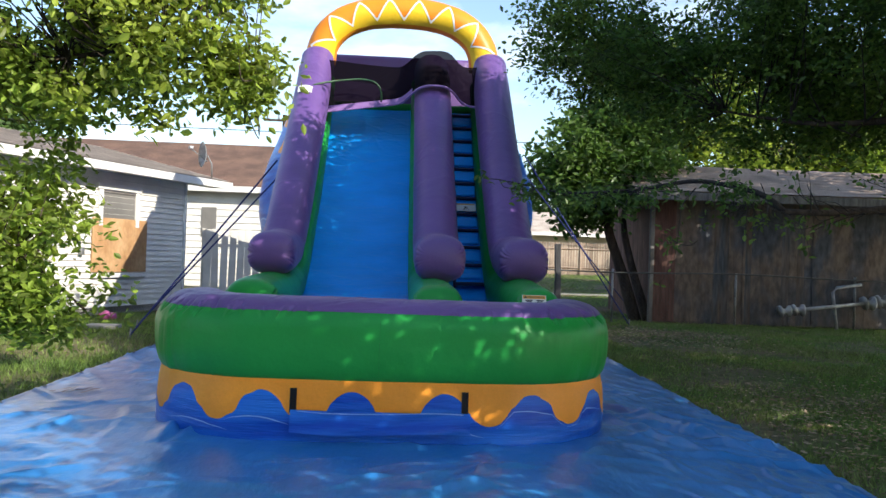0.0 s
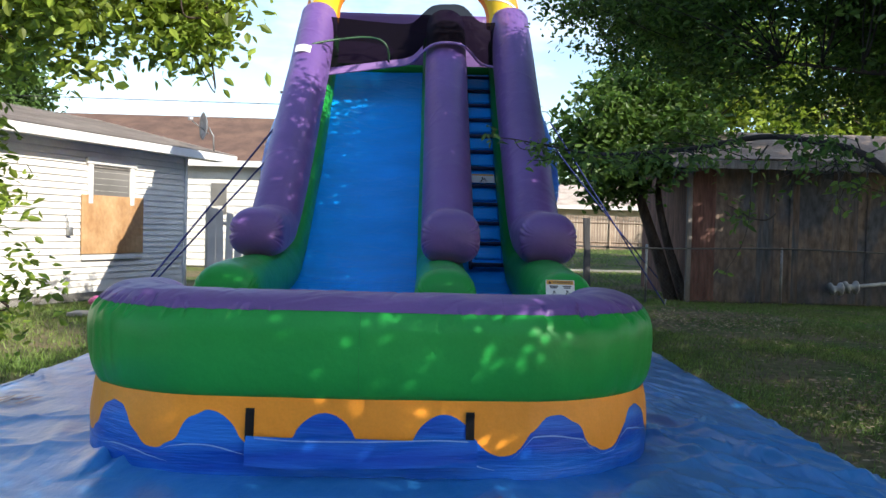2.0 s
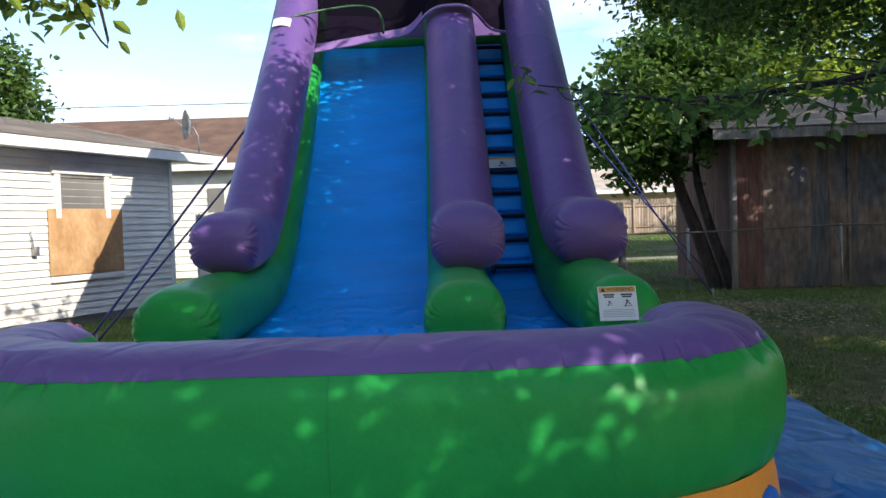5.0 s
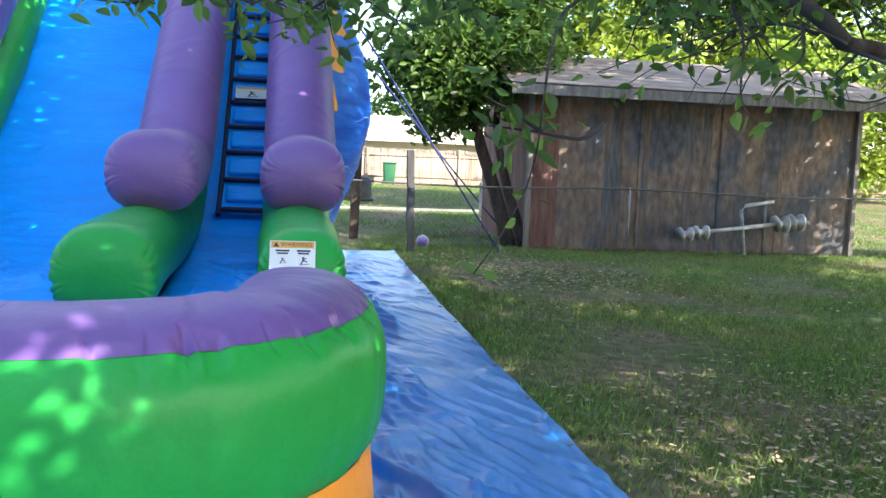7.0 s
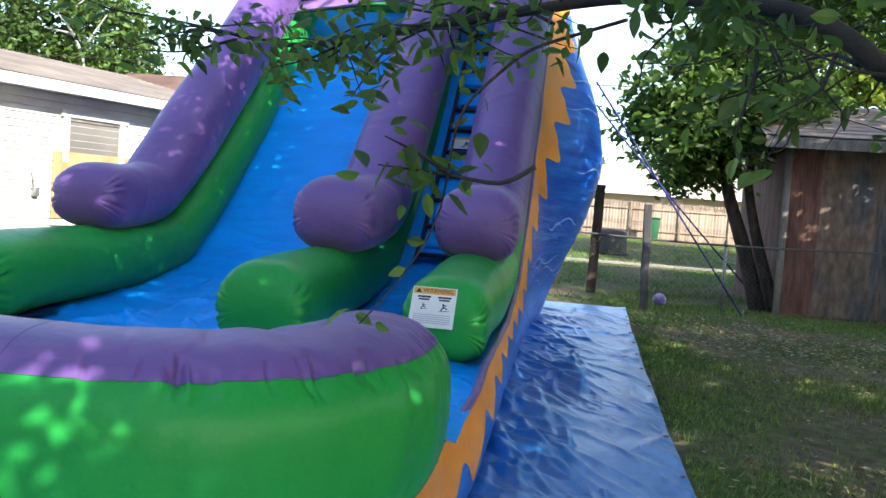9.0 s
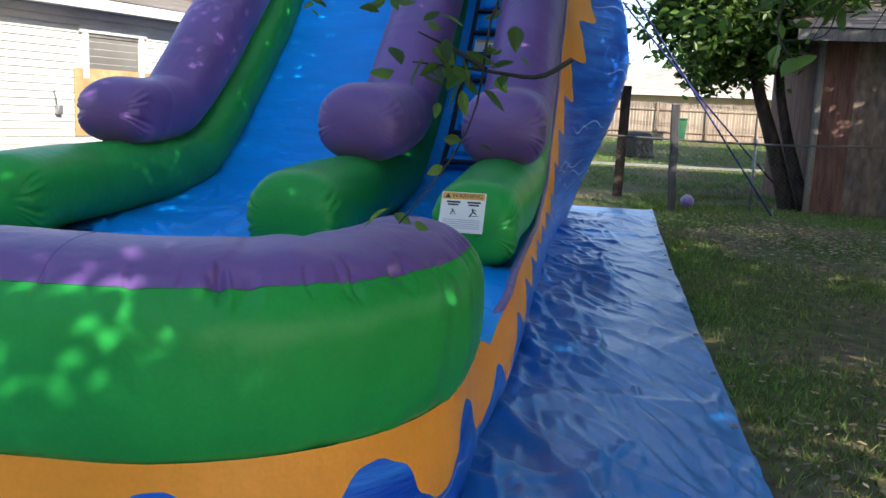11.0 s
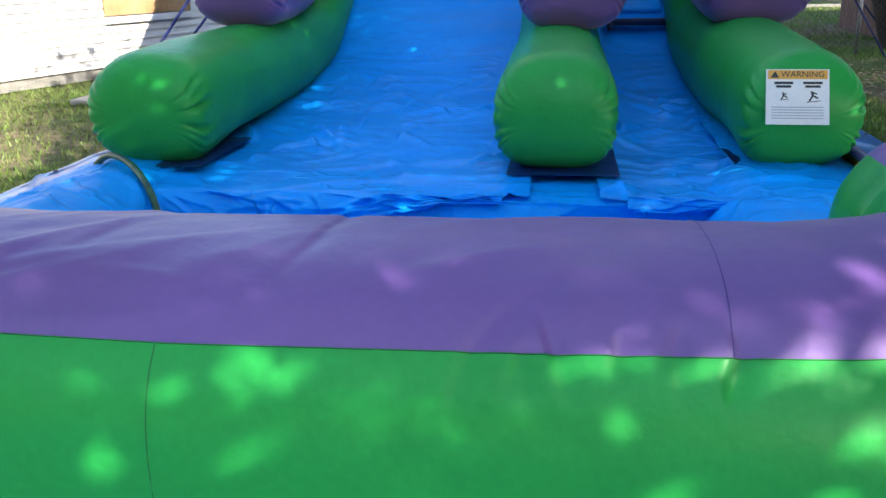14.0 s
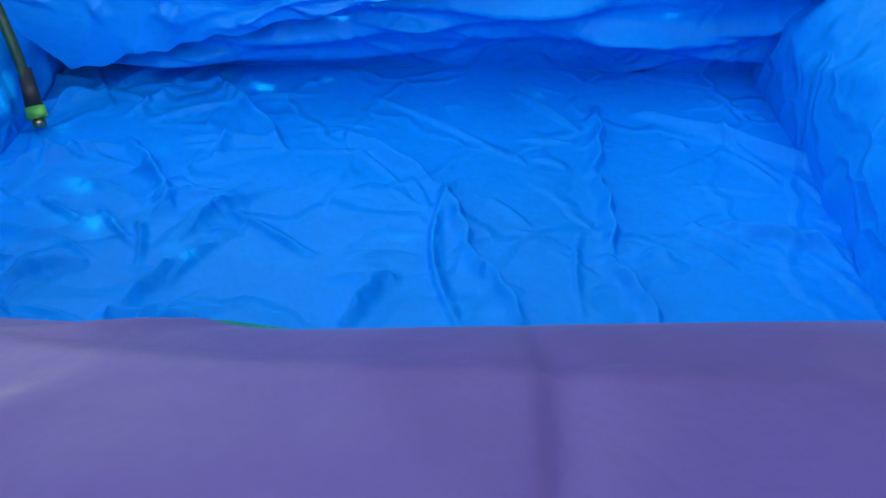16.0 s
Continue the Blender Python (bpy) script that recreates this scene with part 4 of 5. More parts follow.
def window(x0, x1, z0, z1):
    w = part("window", boxed((x1 - x0, 0.02, z1 - z0), ((x0 + x1) / 2, 0.005, (z0 + z1) / 2)), WINDOWDARK, house, "window with a grey screen in white trim", smooth=False)
    for xx in (x0 - 0.06, x1 + 0.06):
        part("window_frame", boxed((0.12, 0.06, z1 - z0 + 0.1), (xx, 0.02, (z0 + z1) / 2), None, 0.008), TRIM, w)
    part("window_frame", boxed((x1 - x0 + 0.36, 0.075, 0.13), ((x0 + x1) / 2, 0.025, z1 + 0.08), None, 0.008), TRIM, w)
    part("window_frame", boxed((x1 - x0, 0.03, 0.04), ((x0 + x1) / 2, 0.02, z1 - 0.03), None, 0.006), GREYWOOD, w)
    return w


window(1.92, 3.0, 1.95, 2.66)
window(5.6, 6.9, 1.3, 2.66)
meter = part("meter_box", boxed((0.10, 0.10, 0.16), (3.62, 0.05, 1.35), None, 0.01), STEEL, house, "small grey outside fitting")
part("conduit", tube([(3.66, 0.06, 1.43), (3.70, 0.06, 1.7)], 0.012, 6), STEEL, house)
# roof: a low gable, ridge along the wall
ROOF_E, ROOF_R = 3.20, 4.15
roof = part("roof", grid([[(-1.25, 0.55, ROOF_E), (LEN + 0.5, 0.55, ROOF_E)], [(-1.25, -3.6, ROOF_R), (LEN + 0.5, -3.6, ROOF_R)], [(-1.25, -7.7, ROOF_E), (LEN + 0.5, -7.7, ROOF_E)]]), ROOFING, house, "weathered grey-brown shingle roof", smooth=False)
part("fascia", boxed((LEN + 1.75, 0.03, 0.17), (LEN / 2 - 0.37, 0.54, ROOF_E - 0.085)), TRIM, house, "white fascia board", smooth=False)
part("soffit", boxed((LEN + 1.70, 0.60, 0.02), (LEN / 2 - 0.37, 0.23, ROOF_E - 0.13)), TRIM, house, smooth=False)
for k in range(14):
    u0, u1 = k / 14, (k + 1) / 14 + 0.012
    y0, z0 = 0.56 - 4.15 * u0, ROOF_E + 0.95 * u0
    y1, z1 = 0.56 - 4.15 * u1, ROOF_E + 0.95 * u1
    part("shingle_course", grid([[(-1.27, y0, z0 + 0.022), (LEN + 0.5, y0, z0 + 0.022)], [(-1.27, y1, z1 + 0.008), (LEN + 0.5, y1, z1 + 0.008)]]), ROOFING, roof, smooth=False)
gab = bmesh.new()
vs = [gab.verts.new(p) for p in ((0.02, 0, HGT), (0.02, -7.2, HGT), (0.02, -3.6, 4.05))]
gab.faces.new(vs)
part("gable", gab, SIDING, house, smooth=False)


def dish(at, turn):
    d = thing("satellite_dish", "grey satellite dish on a bent arm above the roof", "satellite dish", at)
    d.rotation_euler = (0, 0, radians(turn))
    d.scale = (0.8, 0.8, 0.8)
    rows = []
    for k in range(7):
        r = 0.36 * k / 6 + 0.002
        rows.append([(r * math.cos(a), -0.10 + 0.22 * (r / 0.36) ** 2 * -0.6, 0.72 + r * 1.1 * math.sin(a)) for a in np.linspace(0, math.tau, 25)[:-1]])
    bm = grid(rows, True)
    bmesh.ops.solidify(bm, geom=bm.faces[:], thickness=0.012)
    part("reflector", bm, PALEMETAL, d)
    part("mast", tube([(0, 0.1, 0), (0, 0.08, 0.45), (0, -0.06, 0.7)], 0.025, 8), STEEL, d)
    part("feed_arm", tube([(0, -0.05, 0.5), (0, -0.55, 0.85)], 0.018, 8), STEEL, d)
    part("feed_horn", boxed((0.16, 0.12, 0.08), (0, -0.58, 0.9), None, 0.02), PALEMETAL, d)


dish((-4.70, 21.40, 3.24), -60)

# ---- the house behind, its white fence ----
house2 = thing("house", "white house with a brown shingle roof behind", "house", (-8.6, 33, 0.1))
w2 = part("wall", boxed((8.0, 7.0, 3.6), (0, 0, 1.8)), SIDING, house2, smooth=False)
SB2 = board_mesh(8.0, 0.22)
for k in range(15):
    o = new("siding_board", SB2)
    o.parent = w2
    o.matrix_local = pose(4.0, -3.53, 0.1 + 0.22 * k, 0, 0, 180)
part("roof", grid([[(-4.6, -4.0, 3.5), (4.6, -4.0, 3.5)], [(-4.6, 0, 5.4), (4.6, 0, 5.4)], [(-4.6, 4.0, 3.5), (4.6, 4.0, 3.5)]]), BROWNROOF, house2, "brown shingle roof with a bare patch", smooth=False)
part("fascia", boxed((9.2, 0.05, 0.2), (0, -4.0, 3.42)), TRIM, house2, smooth=False)
part("window", boxed((0.5, 0.06, 1.0), (2.2, -3.56, 2.3)), WINDOWDARK, house2, smooth=False)


def board_fence(name, label, x0, y0, x1, y1, height, mat, zfun, rails=2, width=0.14, gap=0.012, front=-1):
    f = thing(name, label, "fence")
    d = Vector((x1 - x0, y1 - y0, 0))
    n = int(d.length / (width + gap))
    ang = math.degrees(math.atan2(d.y, d.x))
    bm = boxed((width, 0.02, height), (0, 0, height / 2))
    for v in bm.verts:
        if v.co.z > height - 0.01:
            v.co.x *= 0.8
    me = bpy.data.meshes.new("fence_board")
    bm.to_mesh(me)
    bm.free()
    me.materials.append(mat)
    for k in range(n):
        u = (k + 0.5) / n
        x, y = x0 + d.x * u, y0 + d.y * u
        o = new("fence_board", me)
        o.parent = f
        o.matrix_local = pose(x, y, zfun(x, y) + random.uniform(-0.04, 0.03), random.uniform(-0.6, 0.6), random.uniform(-0.8, 0.8), ang)
    for r in range(rails):
        h = height * (0.22 + 0.58 * r / max(1, rails - 1))
        pts = [(x0 + d.x * u, y0 + d.y * u + 0.04 * front, zfun(x0 + d.x * u, y0 + d.y * u) + h) for u in np.linspace(0, 1, 6)]
        part("rail", tube(pts, 0.045, 4), mat, f)
    for k in range(int(d.length / 2.4) + 1):
        u = min(1, k * 2.4 / d.length)
        x, y = x0 + d.x * u, y0 + d.y * u
        part("post", boxed((0.10, 0.10, height + 0.05), (x, y + 0.09 * front, zfun(x, y) + height / 2), None, 0.01), mat, f)
    return f


WHITEFENCE = material("white_fence_board", (0.62, 0.60, 0.56), 0.7, 0, (0.48, 0.46, 0.42), 2, 0.2, 40, rand=0.08)
board_fence("fence", "tall whitewashed board fence beside the house", -4.95, 22.2, -1.2, 23.6, 2.0, WHITEFENCE, ground_z, width=0.2, gap=0.002, front=1)
board_fence("fence", "weathered brown board fence at the back of the lawn", 1.0, 48.2, 42.0, 48.2, 1.85, FENCEWOOD, ground_z)
board_fence("fence", "dark stained board fence beside the shed", 15.1, 20.8, 19.5, 20.4, 2.35, DARKFENCE, lambda x, y: -0.15, width=0.15, gap=0.0, front=1)

# beige house beyond the back fence
house3 = thing("house", "low beige house with a shallow roof beyond the fence", "house", (9.0, 60, 0.7))
part("wall", boxed((16, 8, 2.7), (0, 0, 1.35)), BEIGEWALL, house3, smooth=False)
part("roof", grid([[(-8.6, -4.8, 2.6), (8.6, -4.8, 2.6)], [(-7, 0, 4.2), (7, 0, 4.2)], [(-8.6, 4.8, 2.6), (8.6, 4.8, 2.6)]]), ROOFING, house3, smooth=False)
part("fascia", boxed((17.2, 0.08, 0.22), (0, -4.8, 2.52)), TRIM, house3, smooth=False)
part("door", boxed((0.9, 0.08, 2.0), (-2, -4.02, 1.0)), GREYWOOD, house3, smooth=False)

# ---- the shed ----
shed = thing("shed", "old wooden shed with stained plank walls and a low shingle roof", "shed", (6.55, 21.35, 0))
shed.rotation_euler = (0, 0, radians(-2.0))
SW, SD, SH = 7.3, 5.0, 3.22
body = part("wall", boxed((SW - 0.04, SD, SH), (SW / 2, SD / 2 + 0.02, SH / 2)), SHEDWOOD, shed, smooth=False)
pl = boxed((0.1955, 0.022, SH - 0.05), (0, 0, (SH - 0.05) / 2), None, 0.004)
me = bpy.data.meshes.new("plank")
pl.to_mesh(me)
pl.free()
me.materials.append(SHEDWOOD)
me_r, me_b = me.copy(), me.copy()
me_r.materials[0], me_b.materials[0] = SHEDRED, SHEDBLUE
for k in range(37):
    u = k / 37
    data = me_r if u < 0.06 else (me_b if 0.14 < u < 0.55 and random.random() < 0.5 else me)
    o = new("plank", data)
    o.parent = body
    o.location = (0.1 + 0.196 * k, random.uniform(-0.004, 0.004), 0.05)
for k in range(25):
    o = new("plank", me_r)
    o.parent = body
    o.matrix_local = pose(-0.0, 0.1 + 0.198 * k, 0.05, 0, 0, 90)
for x in (-0.03, SW - 0.02):
    part("corner_post", boxed((0.11, 0.12, SH), (x, -0.03, SH / 2), None, 0.01), GREYWOOD, shed)
for x in (2.35, 4.15):
    part("batten", boxed((0.07, 0.03, SH - 0.2), (x, -0.026, SH / 2), None, 0.006), SHEDWOOD, shed)
sroof = part("roof", grid([[(-0.6, -0.65, SH + 0.10), (SW + 0.6, -0.65, SH + 0.10)], [(-0.6, 2.3, SH + 1.05), (SW + 0.6, 2.3, SH + 1.05)], [(-0.6, SD + 0.6, SH + 0.10), (SW + 0.6, SD + 0.6, SH + 0.10)]]), SHEDROOF, shed, "sagging weathered shingle roof", smooth=False)
for k in range(9):
    u0, u1 = k / 9, (k + 1) / 9 + 0.02
    y0, z0, y1, z1 = -0.66 + 2.95 * u0, SH + 0.10 + 0.95 * u0, -0.66 + 2.95 * u1, SH + 0.10 + 0.95 * u1
    row0 = [(x, y0 + 0.012 * noise.noise((x * 3, k, 0)), z0 + 0.024 + 0.02 * noise.noise((x * 0.8, k, 4))) for x in np.linspace(-0.62, SW + 0.62, 40)]
    row1 = [(x, y1, z1 + 0.008 + 0.02 * noise.noise((x * 0.8, k + 1, 4))) for x in np.linspace(-0.62, SW + 0.62, 40)]
    part("shingle_course", grid([row0, row1]), SHEDROOF, sroof, smooth=False)
part("fascia", boxed((SW + 1.2, 0.03, 0.20), (SW / 2, -0.64, SH - 0.01)), GREYWOOD, shed, "weathered fascia board", smooth=False)
for k in range(13):
    part("rafter_end", boxed((0.05, 0.6, 0.12), (0.1 + k * 0.59, -0.33, SH + 0.02), Matrix.Rotation(0.28, 4, "X")), GREYWOOD, shed, smooth=False)

# metal frame with spools leaning at the shed
rack = thing("metal_frame", "rusty pale metal axle frame with spools leaning at the shed", "metal frame", (9.75, 20.7, 0))
part("bar", tube([(-0.1, 0, 0.42), (2.3, 0, 0.72)], 0.045, 10), PALEMETAL, rack)
part("leg", tube([(1.35, 0, 0.02), (1.22, 0, 0.95), (1.32, 0, 1.06), (1.95, 0, 1.16)], 0.04, 10), PALEMETAL, rack)
for x, s in ((0.0, 1), (0.35, 1), (2.15, 1.2), (2.5, 1.2)):
    z = 0.43 + 0.125 * x
    part("spool", tube([(x - 0.13, 0, z - 0.02), (x - 0.09, 0, z), (x - 0.05, 0, z), (x + 0.05, 0, z), (x + 0.09, 0, z), (x + 0.13, 0, z)], [0.15 * s, 0.15 * s, 0.07, 0.07, 0.15 * s, 0.15 * s], 16), PALEMETAL, rack)

# ---- chain-link fence with its posts ----
chain = thing("chain_link_fence", "sagging chain-link fence with steel posts before the shed", "fence")
CX0, CX1, CY, CH = 2.1, 15.0, 20.95, 1.28
part("top_rail", tube([(x, CY + 0.03 * math.sin(x), CH + 0.03 * math.sin(x * 0.9)) for x in np.linspace(CX0, CX1, 24)], 0.019, 8), WIRE, chain)
for x in (5.45, 8.6, 11.7, 14.9):
    part("post", tube([(x, CY + 0.04, -0.02), (x, CY + 0.04, CH + 0.06)], 0.03, 8), STEEL, chain)
wire = bmesh.new()
for k in range(int((CX1 - CX0 + CH) / 0.10)):
    a = CX0 - CH + 0.10 * k
    for s in (1, -1):
        u0, u1 = (a, a + CH) if s > 0 else (a + CH, a)
        p0, p1 = [u0, 0.02], [u1, CH]
        lo, hi = min(u0, u1), max(u0, u1)
        if hi < CX0 or lo > CX1:
            continue
        tube([(u0, CY, 0.02), (u1, CY, CH)], 0.002, 3, (0, 1, 0), wire, False)
tagged(part("wire_mesh", wire, WIRE, chain), kind="stuff")


def old_post(x, y, h, lean, w, mat, label):
    bm = bmesh.new()
    rows = []
    for k in range(9):
        z = h * k / 8 - 0.05
        wob = 0.02 * noise.noise((k * 0.5, x, y))
        rows.append([(lean * z + wob + sx * w / 2, sy * 0.05 + wob, z) for sx, sy in ((-1, -1), (1, -1), (1, 1), (-1, 1))])
    bm = grid(rows, True)
    bm.verts.ensure_lookup_table()
    bm.faces.new(bm.verts[-4:])
    bmesh.ops.bevel(bm, geom=bm.edges[:], offset=0.008, segments=1, affect="EDGES")
    ob = finish("fence_post", bm, mat, None, "", False)
    ob.location = (x, y, 0)
    tagged(ob, label, "post", "old fence posts")


old_post(3.95, 20.25, 1.95, -0.03, 0.14, DARKPOST, "dark grey weathered leaning fence post by the tarp")
old_post(3.10, 23.0, 2.35, 0.02, 0.20, BARK, "dark rough wooden post in the grass")

# concrete strip, black tub, green bin, ball
tagged(finish("driveway_edge", boxed((16, 0.5, 0.06), (10, 31.5, ground_z(10, 31.5) + 0.02)), CONCRETE, smooth=False), "thin pale concrete edging across the lawn", "edging", kind="structure")
tub = thing("black_tub", "upturned black rubber tub on the grass", "tub", (4.15, 35.0, ground_z(4.15, 35)))
rows = [[(r * math.cos(a), r * math.sin(a), z) for a in np.linspace(0, math.tau, 29)[:-1]] for r, z in ((0.58, 0), (0.57, 0.1), (0.54, 0.68), (0.47, 0.82), (0.2, 0.87), (0.02, 0.88))]
part("shell", grid(rows, True), BLACKRUBBER, tub)
part("rolled_rim", tube([(0.59 * math.cos(a), 0.59 * math.sin(a), 0.04) for a in np.linspace(0, math.tau, 33)], 0.05, 8), BLACKRUBBER, tub)
bin_ = thing("wheelie_bin", "green plastic wheeled bin at the back fence", "bin", (6.8, 47.0, ground_z(6.8, 47)))
bb = boxed((0.62, 0.7, 1.0), (0, 0, 0.55), None, 0.04)
for v in bb.verts:
    if v.co.z < 0.4:
        v.co.x *= 0.8
        v.co.y *= 0.8
part("body", bb, GREENPLASTIC, bin_)
part("lid", boxed((0.66, 0.76, 0.08), (0, -0.02, 1.09), None, 0.03), GREENPLASTIC, bin_)
for x in (-0.27, 0.27):
    part("wheel", tube([(x - 0.03, 0.3, 0.12), (x + 0.03, 0.3, 0.12)], 0.12, 14), BLACKRUBBER, bin_)
bm = bmesh.new()
bmesh.ops.create_uvsphere(bm, u_segments=20, v_segments=12, radius=0.13)
for v in bm.verts:
    v.co *= 1 + 0.05 * noise.noise(v.co * 9)
balls = finish("ball", bm, vinyl("ball_vinyl", (0.55, 0.50, 0.62), 0.5, 0.2, color2=(0.20, 0.12, 0.40)))
balls.location = (4.35, 21.25, 0.11)
tagged(balls, "pale purple toy ball lying by the post", "ball")
toy = bmesh.new()
for dx, dy, r in ((0, 0, 0.10), (0.13, 0.03, 0.08), (-0.1, 0.06, 0.07)):
    bmesh.ops.create_uvsphere(toy, u_segments=14, v_segments=8, radius=r, matrix=Matrix.Translation((dx, dy, r * 0.8)))
toy = finish("toy", toy, PINK)
toy.location = (-5.75, 17.4, 0)
tagged(toy, "small pink plastic toy in the grass by the house", "toy")
stone = thing("paver", "pale concrete paver in the grass", "paver", (-5.2, 15.6, 0.0))
part("slab", boxed((0.55, 0.4, 0.07), (0, 0, 0.03), None, 0.02), CONCRETE, stone)


# ---- ropes, hose ----
def rope(a, b, sag, label, r=0.016):
    pts = [np.array(a) * (1 - u) + np.array(b) * u - np.array((0, 0, sag * 4 * u * (1 - u))) for u in np.linspace(0, 1, 24)]
    ob = finish("tether_rope", tube(pts, r, 7), ROPE)
    tagged(ob, label, "rope", "tether ropes")
    st = finish("ground_stake", tube([(b[0] + 0.02, b[1], 0.14), (b[0], b[1], -0.06)], 0.015, 8), STEEL)
    tagged(st, "steel ground stake holding a tether rope", "stake", "ground stakes")


rope((2.75, 18.4, 3.75), (5.70, 20.3, 0.02), 0.0, "taut blue tether rope from the slide to a stake")
rope((2.80, 18.9, 3.45), (6.60, 22.6, 0.02), 0.05, "taut blue tether rope from the slide to a stake")
rope((-2.15, 15.2, 3.1), (-4.3, 14.2, 0.02), 0.0, "dark tether rope from the slide to a stake")
rope((-2.3, 16.8, 3.0), (-4.7, 15.9, 0.02), 0.0, "dark tether rope from the slide to a stake")
hose = thing("garden_hose", "dark green garden hose hanging into the pool", "hose")
hp = smooth_path([(-2.75, 13.0, 0.04), (-2.6, 11.2, 0.05), (-2.3, 10.2, 0.08), (-2.12, 9.85, 0.25), (-1.97, 9.74, 0.52), (-1.87, 9.68, 0.66), (-1.75, 9.62, 0.70), (-1.55, 9.46, 0.66), (-1.38, 9.27, 0.58), (-1.31, 9.18, 0.48), (-1.28, 9.15, 0.35), (-1.26, 9.12, 0.24), (-1.25, 9.09, 0.19)], 60, 3)
part("tube", tube(hp, 0.017, 10), HOSEGREEN, hose)
part("sleeve", tube([(-1.275, 9.145, 0.32), (-1.255, 9.10, 0.21)], [0.021, 0.027], 12), BLACKRUBBER, hose)
part("collar", tube([(-1.255, 9.10, 0.21), (-1.245, 9.08, 0.178)], [0.032, 0.032], 12), BRIGHTGREEN, hose, "bright green coupling")
part("fitting", tube([(-1.245, 9.08, 0.178), (-1.238, 9.065, 0.158)], [0.020, 0.020], 12), BRASS, hose, "brass thread")

# ---- utility pole and wires ----
pole = thing("utility_pole", "distant wooden utility pole with a crossarm", "utility pole", (-6.2, 46, 0.6))
part("mast", tube([(0, 0, 0), (0, 0, 8.2)], [0.14, 0.10], 10), BARK, pole)
part("crossarm", boxed((2.2, 0.1, 0.12), (0, 0, 7.9)), BARK, pole, smooth=False)
for x in (-0.9, -0.3, 0.9):
    part("insulator", tube([(x, 0, 7.95), (x, 0, 8.15)], 0.05, 8), STEEL, pole)
for z, z2 in ((8.5, 7.6), (7.3, 6.5), (7.0, 6.9)):
    pts = [(-60 + 120 * u, 46 - 6 * u, z + (z2 - z) * u - 1.2 * 4 * u * (1 - u) * 0.5) for u in np.linspace(0, 1, 30)]
    tagged(finish("power_line", tube(pts, 0.02, 4), BLACKRUBBER), "thin black overhead power line", "cable", "power lines")


# ---- trees ----
def limb_mesh(paths, bm=None):
    bm = bm or bmesh.new()
    for pts, r0, r1 in paths:
        p = smooth_path(pts, max(8, len(pts) * 4), 2)
        tube(p, np.linspace(r0, r1, len(p)), 8, (0.2, 0.1, 1), bm)
    return bm


def leaf_cloud(rng, centres, spread, per, size, squash=0.7):
    """Many small folded leaves round the centres, each its own island."""
    c = np.repeat(np.array(centres), per, axis=0)
    n = len(c)
    p = c + rng.normal(0, 1, (n, 3)) * np.array((spread, spread, spread * squash))
    d = rng.normal(0, 1, (n, 3)) * (1, 1, 0.55) + (0, 0, -0.35)
    d /= np.linalg.norm(d, axis=1)[:, None]
    up = rng.normal(0, 1, (n, 3)) * 1.1 + (0, 0, 0.8)
    s = np.cross(d, up)
    s /= np.linalg.norm(s, axis=1)[:, None] + 1e-6
    u = np.cross(s, d)
    L = size * rng.uniform(0.6, 1.3, (n, 1))
    W = L * rng.uniform(0.20, 0.30, (n, 1))
    v = np.stack([p, p + d * L * 0.35 + s * W + u * W * 0.35, p + d * L * 0.75 + s * W * 0.7 + u * W * 0.2, p + d * L,
                  p + d * L * 0.75 - s * W * 0.7 + u * W * 0.2, p + d * L * 0.35 - s * W + u * W * 0.35], 1).reshape(-1, 3)
    b = np.arange(n)[:, None] * 6
    f = np.concatenate([b + np.array([[0, 1, 2, 3]]), b + np.array([[0, 3, 4, 5]])], 0)
    return v, f


def fine_leaves(rng, centres, spread, per, size):
    """Curved pointed leaves with a midrib, for what hangs close by."""
    c = np.repeat(np.array(centres), per, axis=0)
    n = len(c)
    p = c + rng.normal(0, spread, (n, 3))
    d = rng.normal(0, 1, (n, 3)) * (1, 1, 0.5) + (0, 0, -0.55)
    d /= np.linalg.norm(d, axis=1)[:, None]
    s = np.cross(d, rng.normal(0, 0.8, (n, 3)) + (0, 0, 0.9))
    s /= np.linalg.norm(s, axis=1)[:, None] + 1e-6
    u = np.cross(s, d)
    L = size * rng.uniform(0.6, 1.35, (n, 1))
    W = L * rng.uniform(0.20, 0.29, (n, 1))
    K = L * rng.uniform(0.0, 0.25, (n, 1))
    ts, ws = (0, 0.16, 0.38, 0.62, 0.84, 1.0), (0, 0.62, 1.0, 0.86, 0.45, 0)
    mid = [p + d * L * t - u * K * t * t for t in ts]
    lf = [mid[k] + s * W * ws[k] + u * W * 0.3 * ws[k] for k in range(1, 5)]
    rt = [mid[k] - s * W * ws[k] + u * W * 0.3 * ws[k] for k in range(1, 5)]
    v = np.stack(mid + lf + rt, 1).reshape(-1, 3)
    base = []
    for o in (6, 10):
        base += [(0, o, 1, 1), (1, o, o + 1, 2), (2, o + 1, o + 2, 3), (3, o + 2, o + 3, 4), (4, o + 3, 5, 5)]
    faces = [tuple(dict.fromkeys(i * 14 + q for q in fc)) for i in range(n) for fc in base]
    return v, faces


